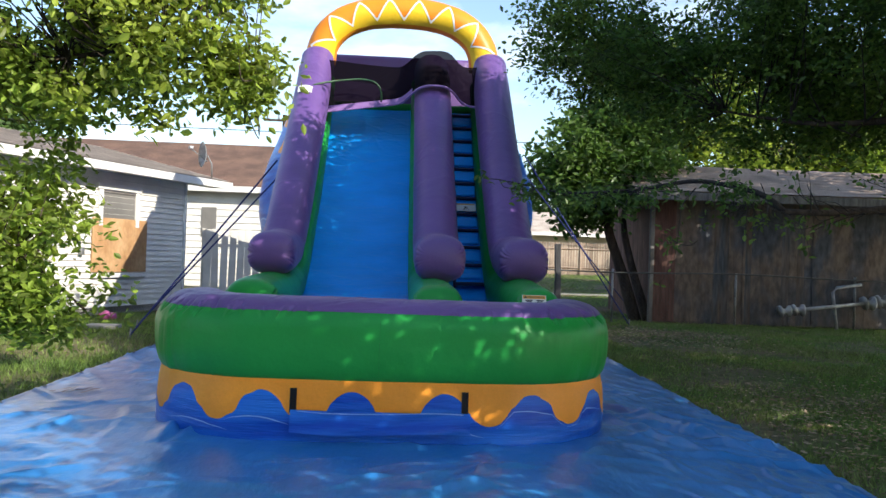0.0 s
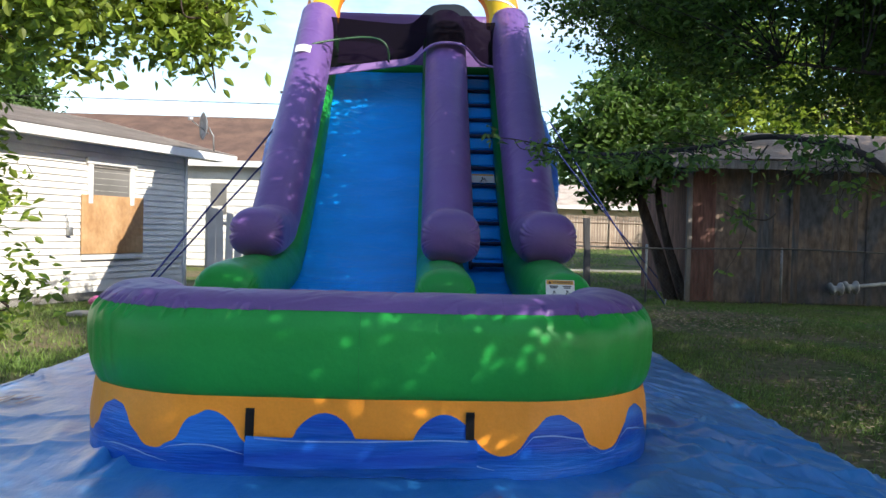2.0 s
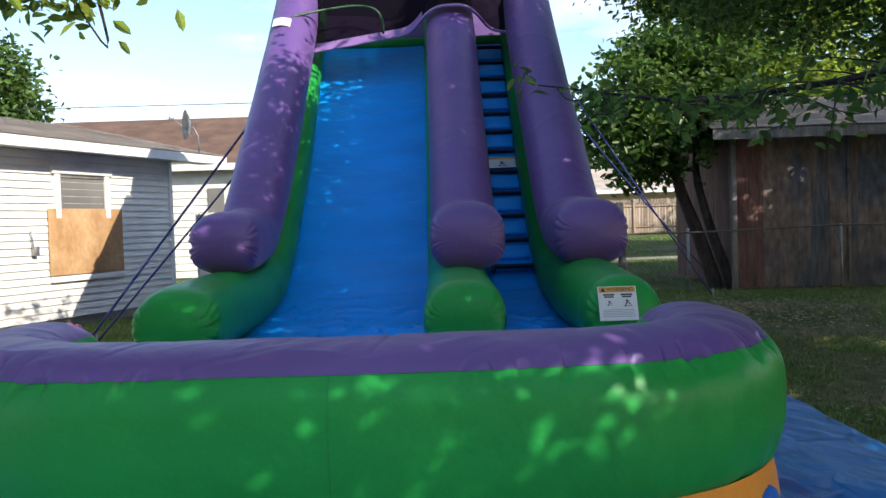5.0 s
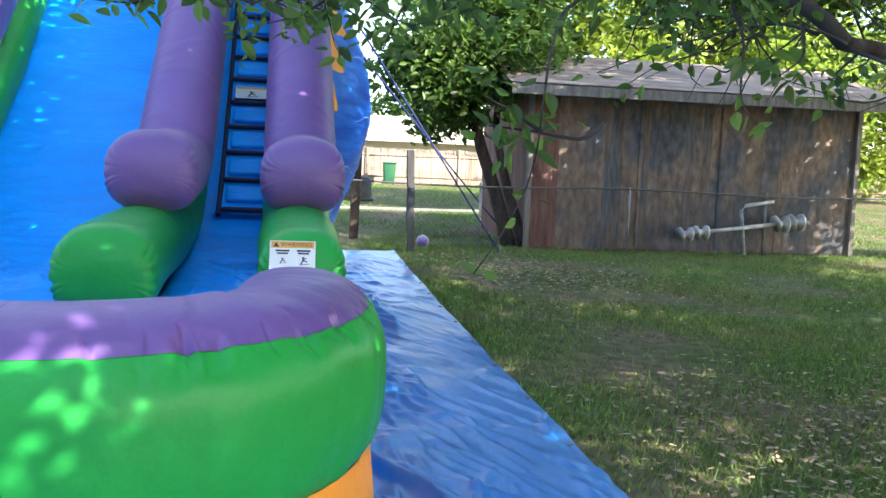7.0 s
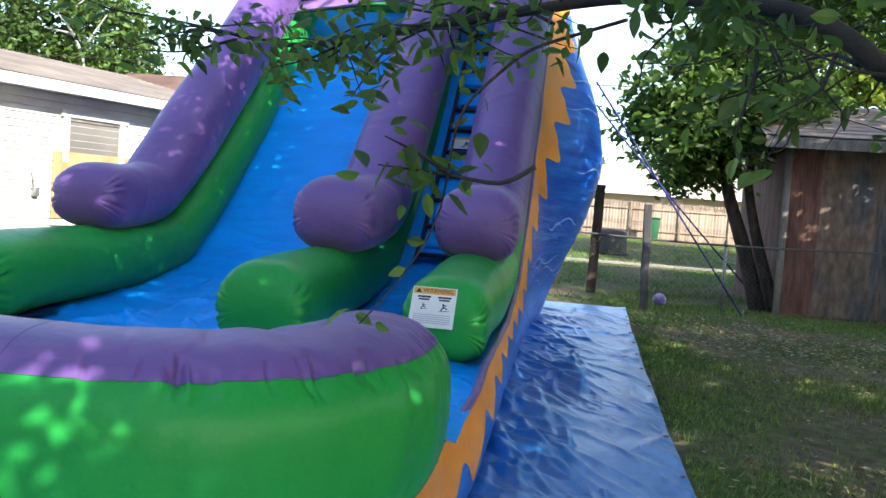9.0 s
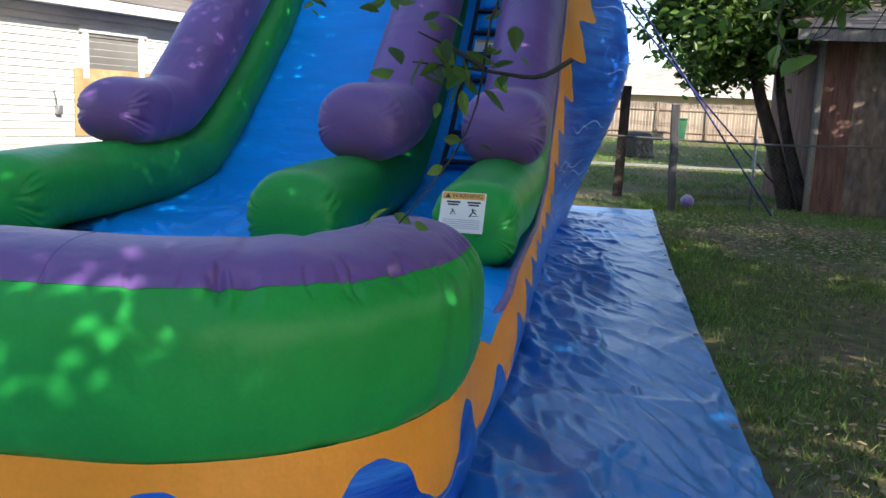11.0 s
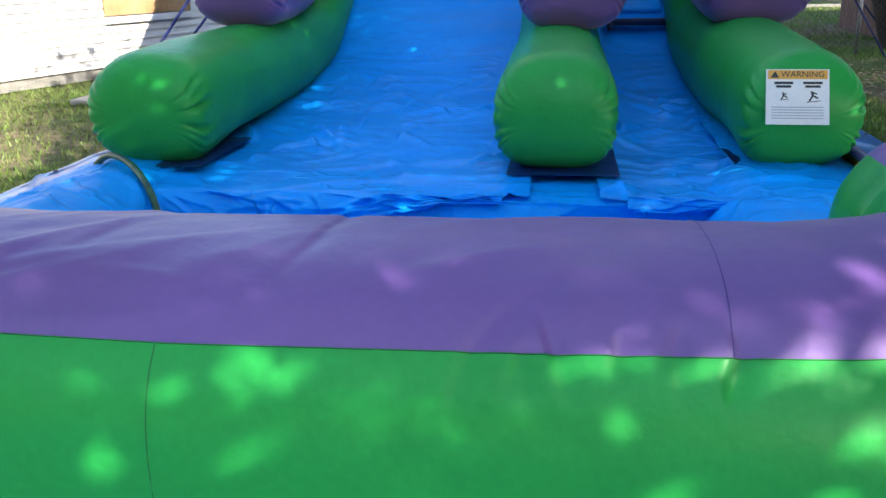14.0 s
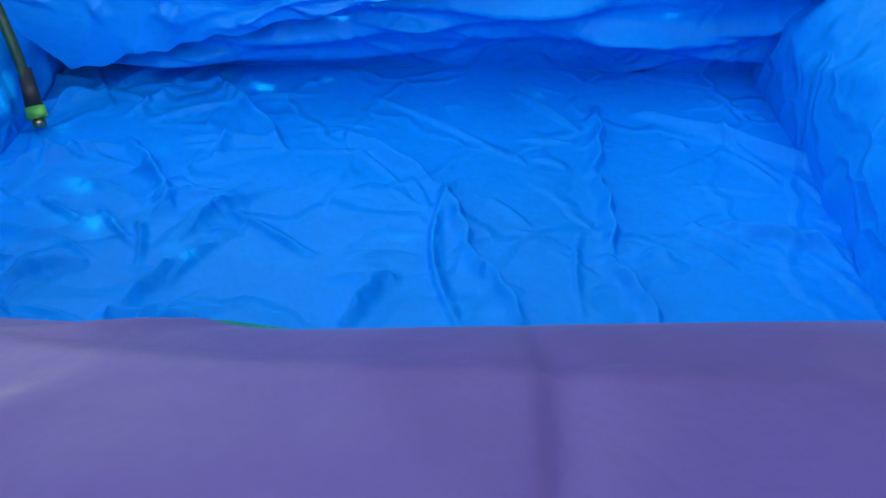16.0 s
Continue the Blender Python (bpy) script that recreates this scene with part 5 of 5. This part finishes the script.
def blob_points(rng, ellipsoids, n, shell=0.55, low=None, gap=(0.55, -0.12), gaps=()):
    """Clump centres inside ellipsoids (centre, radii), thinned by noise so that the crown has gaps; holes along sun
    lines let light through.
    """
    out = []
    vol = np.array([a[1][0] * a[1][1] * a[1][2] for a in ellipsoids], float)
    vol = vol ** 0.75
    k = rng.choice(len(ellipsoids), n * 4, p=vol / vol.sum())
    for i in k:
        c, r = ellipsoids[i]
        d = rng.normal(0, 1, 3)
        d /= np.linalg.norm(d)
        rad = (shell + (1 - shell) * rng.random()) if rng.random() < 0.75 else rng.random()
        q = np.array(c) + d * np.array(r) * rad
        if low is not None and q[2] < low:
            continue
        if noise.noise(tuple(q * gap[0])) < gap[1]:
            continue
        if any(np.linalg.norm(np.cross(q - np.array(g), np.array(SUN_DIR))) < r and rng.random() < 0.92 for g, r in gaps):
            continue
        out.append(q)
        if len(out) >= n:
            break
    return out


def twigs_to(rng, centres, roots, r, count):
    """Thin twigs from points of the limbs to some clump centres."""
    paths = []
    roots = np.array(roots)
    for q in [centres[i] for i in rng.choice(len(centres), min(count, len(centres)), replace=False)]:
        a = roots[int(np.argmin(np.linalg.norm(roots - q, axis=1)))]
        mid = (a + q) / 2 + rng.normal(0, 0.18, 3)
        paths.append(([a, mid, q], r, r * 0.25))
    return paths


def tree(label, seed, trunk, limbs, ellipsoids, clumps, per, spread, size, leaf, twig=(0.02, 60), low=None, extra=None, tname="tree", squash=0.7, gap=(0.55, -0.12), gaps=(), fringe=None):
    rng = np.random.default_rng(seed)
    t = thing(tname, label, "tree", tuple(trunk[0][0]))
    off = np.array(trunk[0][0])
    cs = blob_points(rng, ellipsoids, clumps, low=low, gap=gap, gaps=gaps)
    if extra:
        cs = cs + [np.array(e) for e in extra]
    roots = [p for path, _, _ in limbs for p in smooth_path(path, 12, 1)]
    bm = limb_mesh([([np.array(q) - off for q in trunk[0]], trunk[1], trunk[2])])
    part("trunk", bm, BARK, t)
    all_l = [([np.array(q) - off for q in p], a, b) for p, a, b in limbs]
    all_l += [([np.array(q) - off for q in p], a, b) for p, a, b in twigs_to(rng, cs, roots, *twig)]
    part("branchwork", limb_mesh(all_l), BARK, t)
    v, f = leaf_cloud(rng, cs, spread, per, size, squash)
    tagged(fast_mesh("crown", v - off, f, leaf, t), kind="stuff")
    if fringe:
        fc = blob_points(rng, fringe, 1450, 0.35, low, (1.1, -0.06))
        part("branchwork", limb_mesh([([np.array(q) - off for q in p], a, b) for p, a, b in twigs_to(rng, fc, roots, 0.014, 200)]), TWIG, t)
        v, f = leaf_cloud(rng, fc, 0.20, 42, 0.092, 0.5)
        tagged(fast_mesh("low_foliage", v - off, f, LEAF_FRINGE, t), kind="stuff")
    return t


# broad tree overhead, its trunk off to the side
tree("broad shade tree with drooping limbs over the lawn", 11,
     ([(8.9, 8.2, -0.1), (8.8, 8.2, 1.4), (8.5, 8.3, 2.6), (8.0, 8.2, 5.0)], 0.34, 0.16),
     [([(8.75, 8.2, 1.9), (7.2, 8.2, 2.45), (5.6, 7.6, 2.3), (4.5, 7.2, 2.08), (3.6, 6.82, 1.96), (3.05, 6.55, 1.95)], 0.08, 0.022),
      ([(8.5, 8.3, 2.8), (7.4, 5.4, 3.8), (6.8, 2.6, 4.6), (6.4, 0.2, 5.2)], 0.13, 0.03),
      ([(8.3, 8.3, 3.4), (7.5, 10.5, 4.2), (6.4, 12.3, 4.2), (5.2, 13.6, 4.8), (4.0, 14.8, 5.2)], 0.13, 0.02),
      ([(8.2, 8.4, 3.2), (7.0, 10.0, 3.5), (5.6, 11.0, 3.4), (4.6, 11.8, 3.7)], 0.10, 0.015),
      ([(7.5, 10.5, 4.3), (8.0, 12.5, 4.2), (7.6, 14.2, 4.5)], 0.08, 0.015),
      ([(8.2, 8.2, 4.4), (6.6, 7.6, 6.4), (5.2, 7.0, 7.6)], 0.13, 0.03),
      ([(8.0, 8.2, 5.0), (7.6, 6.0, 7.0), (7.0, 4.4, 8.2)], 0.13, 0.03),
      ([(8.0, 8.2, 5.0), (7.8, 9.8, 7.6), (7.4, 10.8, 9.4)], 0.12, 0.03)],
     [((6.6, 1.6, 5.3), (3.0, 4.6, 2.2)), ((7.0, 7.6, 6.9), (3.4, 4.6, 2.9))],
     2150, 32, 0.28, 0.15, LEAF_DARK, (0.022, 260), low=2.95, gap=(0.8, -0.30),
     # unseen leaf clumps added to block sun on the left tube and pool front
     extra=[(5.4 + 0.17 * (k * 7 % 5 - 2), 2.5 + 0.075 * k, 6.5 + 0.12 * (k * 3 % 4 - 1.5)) for k in range(34)] + [(4.9 + 0.055 * k, 0.3 + 0.2 * (k * 7 % 5 - 2), 5.75 + 0.15 * (k * 3 % 4 - 1.5)) for k in range(32)],
     # holes cut along the sun's line to drop sun patches at these points
     gaps=(((0.80, 6.72, 0.80), 0.50), ((1.3, 6.8, 1.05), 0.26), ((7.4, 17.0, 0), 0.32), ((3.9, 9.9, 0), 0.3), ((-1.6, 15.0, 3.8), 0.4), ((0.6, 14.8, 3.8), 0.45), ((-3.5, 7.5, 0), 0.6), ((-2.5, 6.9, 0), 0.4), ((-3.3, 6.0, 0), 0.55), ((-1.7, 5.7, 0), 0.42), ((-0.3, 5.75, 0), 0.36), ((0.9, 5.6, 0), 0.3), ((-0.33, 8.5, 0.13), 0.15)),
     fringe=[((6.6, 13.2, 3.9), (1.9, 1.4, 0.9)), ((2.55, 12.6, 5.2), (0.85, 1.3, 1.5)), ((3.0, 13.2, 5.9), (0.9, 1.2, 0.9)), ((3.6, 12.6, 4.6), (1.0, 1.3, 1.3)), ((6.2, 11.0, 5.0), (2.5, 2.4, 1.7)), ((5.4, 12.2, 4.3), (2.1, 2.2, 1.3)), ((7.5, 13.5, 4.5), (2.4, 2.2, 1.5)), ((4.2, 14.8, 5.0), (1.5, 1.9, 0.9)), ((3.3, 14.9, 5.4), (1.1, 1.3, 1.1)), ((6.5, 13.0, 6.4), (2.2, 2.2, 1.2))])

# tree by the shed
tree("dark green tree growing beside the shed", 5,
     ([(6.35, 21.9, -0.1), (6.0, 22.1, 1.2), (5.6, 22.2, 2.3), (5.3, 22.3, 4.0)], 0.17, 0.09),
     [([(6.6, 21.7, 0), (6.2, 21.9, 1.3), (5.9, 22.0, 2.6), (6.4, 22.6, 4.2)], 0.13, 0.05),
      ([(5.6, 22.2, 2.4), (4.6, 22.0, 3.4), (3.9, 21.9, 4.4)], 0.07, 0.02),
      ([(5.4, 22.3, 3.4), (6.2, 23.0, 4.8), (6.9, 23.2, 6.2)], 0.08, 0.02),
      ([(5.3, 22.3, 3.8), (5.0, 22.7, 4.5), (4.8, 22.8, 5.0)], 0.06, 0.02)],
     [((5.4, 22.5, 4.0), (1.9, 1.6, 1.6)), ((4.6, 22.3, 3.3), (1.3, 1.2, 0.95)), ((6.9, 23.2, 5.4), (2.0, 1.6, 2.2))],
     560, 30, 0.22, 0.20, LEAF_DARK, (0.02, 60), low=1.9)

# sunlit trees behind the shed and further off
tree("sunlit yellow-green tree behind the shed", 8, ([(11.5, 30, 0.2), (11.5, 30, 4)], 0.3, 0.15),
     [([(11.5, 30, 3.5), (9.5, 29.5, 5.5)], 0.1, 0.03), ([(11.5, 30, 3.5), (14, 30, 6)], 0.1, 0.03)],
     [((10.5, 30, 6.0), (4.2, 2.5, 3.6)), ((16, 31, 6.0), (4.5, 2.5, 4.2))], 620, 30, 0.35, 0.30, LEAF_BRIGHT, (0.03, 40))
tree("large far tree behind the white house", 9, ([(-27, 50, 0.5), (-27, 50, 5)], 0.5, 0.3),
     [([(-27, 50, 4.5), (-25, 49, 8)], 0.2, 0.05), ([(-27, 50, 4.5), (-30, 50, 9)], 0.2, 0.05)],
     [((-26.5, 50, 8.5), (5.0, 4, 6.0)), ((-34, 50, 9), (5, 4, 6)), ((-22.5, 50, 6.0), (2.6, 3, 3.4))], 800, 34, 0.5, 0.42, LEAF_FAR, (0.05, 40))
tree("low far trees beyond the back fence", 13, ([(18, 72, 0.7), (18, 72, 4)], 0.4, 0.2), [([(18, 72, 3), (20, 72, 6)], 0.15, 0.05)],
     [((14, 74, 4.5), (7, 4, 4.0)), ((28, 74, 6), (9, 4, 5)), ((4, 76, 3.5), (6, 4, 3.0))], 520, 30, 0.7, 0.6, LEAF_FAR, (0.05, 30))
tree("sunlit yellow-green trees beyond the dark fence", 14, ([(27, 42, 0.6), (27, 42, 4)], 0.4, 0.2), [([(27, 42, 3), (25, 41, 6)], 0.15, 0.05), ([(27, 42, 3), (30, 42, 6)], 0.15, 0.05)],
     [((24, 42, 5.0), (5, 3, 4.6)), ((33, 44, 6.0), (7, 3, 5.5)), ((21.5, 41, 2.6), (2.2, 2, 2.2))], 620, 30, 0.5, 0.42, LEAF_BRIGHT, (0.04, 40))
dead = thing("dead_limb", "bleached bare forked limb before the far trees", "branch", (-23.4, 47.5, ground_z(-23.4, 47.5)))
part("stem", limb_mesh([([(0, 0, 0), (0.1, 0, 4.2), (-0.3, 0, 7.6), (-1.3, 0, 9.3), (-2.3, 0.2, 10.0)], 0.16, 0.05)]), PALEMETAL, dead)
for q in ([(-0.4, 0, 7.8), (0.2, 0, 8.8), (0.9, 0, 9.8)], [(-1.2, 0, 9.2), (-1.0, 0.1, 10.2), (-0.4, 0.2, 10.7)], [(-0.9, 0, 8.7), (-1.9, 0, 8.9), (-2.6, 0, 9.0)]):
    part("fork", limb_mesh([(q, 0.08, 0.03)]), PALEMETAL, dead)
# tall tree beside the lawn, over the shed; crown mostly unseen, added for shade
tree("tall leafy tree at the side of the lawn, crown mostly unseen, added for shade", 17, ([(19.0, 13.5, -0.1), (18.8, 13.5, 3), (18.2, 13.6, 6)], 0.4, 0.2),
     [([(18.7, 13.5, 3.2), (16.5, 14, 4.6), (14.8, 14.5, 4.9)], 0.14, 0.03), ([(18.4, 13.5, 4.5), (17, 17, 6.5), (16, 19, 7.5)], 0.14, 0.03), ([(18.3, 13.5, 5), (17, 10, 8)], 0.14, 0.03)],
     [((15.8, 8.0, 6.2), (5.0, 6.5, 3.0)), ((16.5, 15.0, 7.4), (5.0, 4.5, 3.2)), ((14.5, 15.5, 5.2), (2.6, 2.6, 1.5)), ((13.5, 1.0, 6.0), (5.0, 5.0, 2.8))], 2000, 30, 0.36, 0.24, LEAF_DARK, (0.03, 90), low=3.4, gap=(0.7, -0.3))
# broad unseen trees behind the start, added to keep sky off the slide's front
tree("broad dark green trees added unseen behind to block the sky", 27, ([(-1.0, -11.5, -0.1), (-0.8, -11.5, 3.5)], 0.35, 0.2),
     [([(-0.8, -11.5, 3.2), (-4.0, -11.2, 5.5)], 0.14, 0.04), ([(-0.8, -11.5, 3.2), (3.5, -11.0, 5.5)], 0.14, 0.04)],
     [((-3.5, -11.5, 5.2), (5.5, 2.4, 4.4)), ((4.0, -11.0, 5.0), (4.5, 2.4, 4.2)), ((-11.0, -9.0, 4.6), (4.0, 2.4, 4.0))], 900, 26, 0.5, 0.42, LEAF_FAR, (0.05, 40))
# bright leafy tree near the white house
tree("bright yellow-green leafy tree with low hanging branches", 21,
     ([(-5.6, 8.6, -0.1), (-5.5, 8.6, 1.2), (-5.2, 8.5, 2.4), (-4.9, 8.4, 3.6)], 0.22, 0.10),
     [([(-5.3, 8.5, 1.9), (-4.3, 8.0, 2.6), (-3.2, 7.6, 3.1), (-2.2, 7.5, 3.2), (-1.3, 7.6, 3.0)], 0.06, 0.008),
      ([(-5.4, 8.5, 1.5), (-4.4, 8.0, 1.7), (-3.5, 7.9, 1.5), (-2.8, 7.9, 0.9)], 0.05, 0.01),
      ([(-5.0, 8.4, 3.2), (-3.9, 8.3, 4.2), (-2.8, 8.3, 4.7)], 0.06, 0.01)],
     [((-2.75, 7.5, 3.4), (1.55, 0.85, 0.9)), ((-1.55, 7.6, 3.0), (0.5, 0.4, 0.38)), ((-3.08, 7.6, 1.5), (0.55, 0.5, 0.8)), ((-3.9, 7.9, 2.3), (0.9, 0.7, 1.4)), ((-3.0, 7.7, 0.92), (0.62, 0.4, 0.3)), ((-2.3, 7.6, 4.1), (1.3, 0.9, 0.6))],
     900, 30, 0.12, 0.09, LEAF_BRIGHT, (0.010, 260), low=0.55, gap=(1.5, -0.05))


# the hanging twigs close by, over the pool's corner
def hanging_branch(label, seed, main, subs, leaves, size):
    rng = np.random.default_rng(seed)
    t = thing("hanging_branch", label, "branch", main[0])
    off = np.array(main[0])
    part("stem", limb_mesh([([np.array(q) - off for q in main], 0.026, 0.004)]), TWIG, t)
    for p in subs:
        part("twig", limb_mesh([([np.array(q) - off for q in p], 0.006, 0.0015)]), TWIG, t)
    for k in range(16):
        a = np.array((3.05, 6.55, 1.95)) + np.array((1.6, 0.6, 0.06)) * rng.uniform(0, 1)
        w = rng.normal(0, 1, 3) * (0.5, 0.8, 0.35) + (-0.25, 0.35, 0.02)
        w = w / np.linalg.norm(w) * rng.uniform(0.35, 0.9)
        p = [a, a + w * 0.35 + rng.normal(0, 0.04, 3), a + w * 0.7 + rng.normal(0, 0.06, 3), a + w]
        part("twig", limb_mesh([([np.array(q) - off for q in p], 0.005, 0.001)]), TWIG, t)
        if k % 3 == 0:
            subs = subs + [p]
    spine = smooth_path(main, 40, 2)
    for k in range(38):
        a = spine[rng.integers(6, 40)]
        w = np.array((rng.normal(0, 0.22), -0.30 + rng.normal(0, 0.22), -0.07 + rng.normal(0, 0.05)))
        p = [a, a + w * 0.4 + rng.normal(0, 0.03, 3), a + w * 0.75 + rng.normal(0, 0.03, 3), a + w]
        part("twig", limb_mesh([([np.array(q) - off for q in p], 0.0045, 0.001)]), TWIG, t)
        subs = subs + [p]
    for k in range(22):
        a = np.array((rng.uniform(2.55, 3.25), rng.uniform(6.7, 7.1), rng.uniform(2.02, 2.2)))
        w = np.array((rng.normal(-0.1, 0.25), rng.normal(0, 0.2), rng.uniform(-0.26, -0.02)))
        p = [a, a + w * 0.4 + rng.normal(0, 0.04, 3), a + w * 0.75 + rng.normal(0, 0.04, 3), a + w]
        part("twig", limb_mesh([([np.array(q) - off for q in p], 0.004, 0.001)]), TWIG, t)
        if k % 5 == 0:
            subs = subs + [p]
    tips = []
    for p in subs:
        for q in smooth_path(p, 8, 1)[3:]:
            tips.append(q)
    v, f = fine_leaves(rng, tips, 0.03, leaves, size)
    tagged(fast_mesh("foliage", v - off, f, LEAF_NEAR, t), kind="stuff")


hanging_branch("leafy end of a limb hanging close over the pool", 51,
               [(3.05, 6.55, 1.95), (2.95, 6.55, 2.06), (2.80, 6.72, 2.14), (2.5, 7.0, 2.22), (1.95, 6.95, 2.10), (1.45, 7.3, 2.08), (0.9, 7.5, 2.2)],
               [[(2.5, 7.0, 2.15), (2.25, 6.6, 1.98), (2.13, 6.30, 1.79), (2.12, 6.31, 1.57), (2.05, 6.28, 1.44), (1.97, 6.25, 1.34)],
                [(2.30, 6.36, 1.69), (2.24, 6.33, 1.645), (2.12, 6.31, 1.66), (1.98, 6.28, 1.67)],
                [(2.13, 6.31, 1.66), (2.06, 6.3, 1.70), (1.99, 6.28, 1.73)],
                [(1.95, 6.95, 2.10), (1.86, 6.8, 2.0), (1.80, 6.72, 1.86)], [(1.95, 6.95, 2.10), (2.02, 6.7, 2.0), (2.06, 6.6, 1.92)],
                [(1.7, 7.1, 2.09), (1.6, 7.0, 2.0), (1.5, 6.95, 1.96)], [(1.45, 7.3, 2.08), (1.40, 7.2, 2.0), (1.42, 7.35, 1.95)],
                [(1.2, 7.4, 2.12), (1.1, 7.2, 2.03), (0.95, 7.1, 2.02)], [(2.3, 7.0, 2.13), (2.2, 7.1, 2.2), (1.9, 7.2, 2.26)],
                [(2.80, 6.72, 2.07), (2.78, 6.6, 1.95), (2.72, 6.5, 1.77), (2.76, 6.45, 1.70)], [(2.95, 6.6, 2.0), (2.9, 6.5, 1.9), (2.80, 6.45, 1.84)],
                [(3.05, 6.55, 1.94), (3.05, 6.3, 1.85), (2.98, 5.98, 1.68), (2.97, 5.95, 1.60)],
                [(3.0, 6.6, 1.98), (3.0, 6.8, 2.05), (2.85, 7.2, 2.02), (2.7, 7.5, 1.95)]],
               3, 0.056)

# ---- grass and fallen leaves ----
def blades(n, seed, x0, x1, y0, y1, h, w, keep):
    rng = np.random.default_rng(seed)
    x, y = rng.uniform(x0, x1, n), rng.uniform(y0, y1, n)
    m = keep(x, y)
    x, y = x[m], y[m]
    dens = np.array([noise.noise((a * 0.5, c * 0.5, 3)) for a, c in zip(x, y)])
    m = rng.random(len(x)) < np.clip(0.66 + dens * 2.0, 0.08, 1) * np.where((((x - 5.6) / 1.7) ** 2 + ((y - 17.3) / 1.5) ** 2) < 1, 0.25, 1)
    x, y = x[m], y[m]
    k = len(x)
    z = np.array([ground_z(a, c) for a, c in zip(x, y)])
    a = rng.uniform(0, math.tau, k)
    H = h * rng.uniform(0.5, 1.3, k)
    W = w * rng.uniform(0.7, 1.3, k)
    lx, ly = rng.normal(0, 0.5, k) * H, rng.normal(0, 0.5, k) * H
    base = np.stack([x, y, z], 1)
    side = np.stack([np.cos(a) * W, np.sin(a) * W, np.zeros(k)], 1)
    tip = base + np.stack([lx, ly, H], 1)
    v = np.stack([base - side, base + side, tip], 1).reshape(-1, 3)
    f = np.arange(k * 3).reshape(-1, 3)
    return v, f


def off_tarp(x, y):
    return (x < -3.65) | (x > 3.25 + 0.42 * np.clip((y - 5.5) / 14.5, 0, 2) ** 1.6) | (y > 20.15)


v, f = blades(280000, 31, 3.2, 13.5, 4.0, 24.0, 0.055, 0.006, off_tarp)
tagged(fast_mesh("grass", v, f, GRASSMAT), "short patchy grass on the lawn", "grass", kind="stuff")
v, f = blades(50000, 32, -8.0, -3.4, 5.0, 22.0, 0.07, 0.007, off_tarp)
tagged(fast_mesh("grass", v, f, GRASSMAT), "short grass by the white house", "grass", kind="stuff")
v, f = blades(60000, 33, 1.5, 24.0, 20.5, 47.0, 0.08, 0.012, off_tarp)
tagged(fast_mesh("grass", v, f, GRASSMAT), "mown grass rising to the back fence", "grass", kind="stuff")
rng = np.random.default_rng(40)
lx, ly = rng.uniform(3.3, 12.5, 70000), 4.5 + 16 * rng.random(70000) ** 1.8
m = off_tarp(lx, ly) & (rng.random(70000) < np.clip(1.25 - (ly - 5) / 5.5, 0.05, 1) * np.clip((lx - 3.0) / 2.0, 0.15, 1))
lc = np.stack([lx[m], ly[m], np.full(m.sum(), 0.015)], 1)
v, f = leaf_cloud(rng, lc, 0.01, 1, 0.062, 0.3)
v[:, 2] = 0.012 + (v[:, 2] - 0.015) * 0.3 + 0.012
lc2 = np.stack([rng.normal(5.6, 1.1, 2600), rng.normal(17.3, 1.1, 2600), np.full(2600, 0.015)], 1)
lc2 = lc2[off_tarp(lc2[:, 0], lc2[:, 1])]
v2, f2 = leaf_cloud(rng, lc2, 0.01, 1, 0.07, 0.3)
v2[:, 2] = 0.020 + (v2[:, 2] - 0.015) * 0.3
v, f = np.concatenate([v, v2]), np.concatenate([f, f2 + len(v)])
tagged(fast_mesh("fallen_leaves", v, f, DRYLEAF), "dry brown leaves scattered on the lawn", "fallen leaves", kind="stuff")
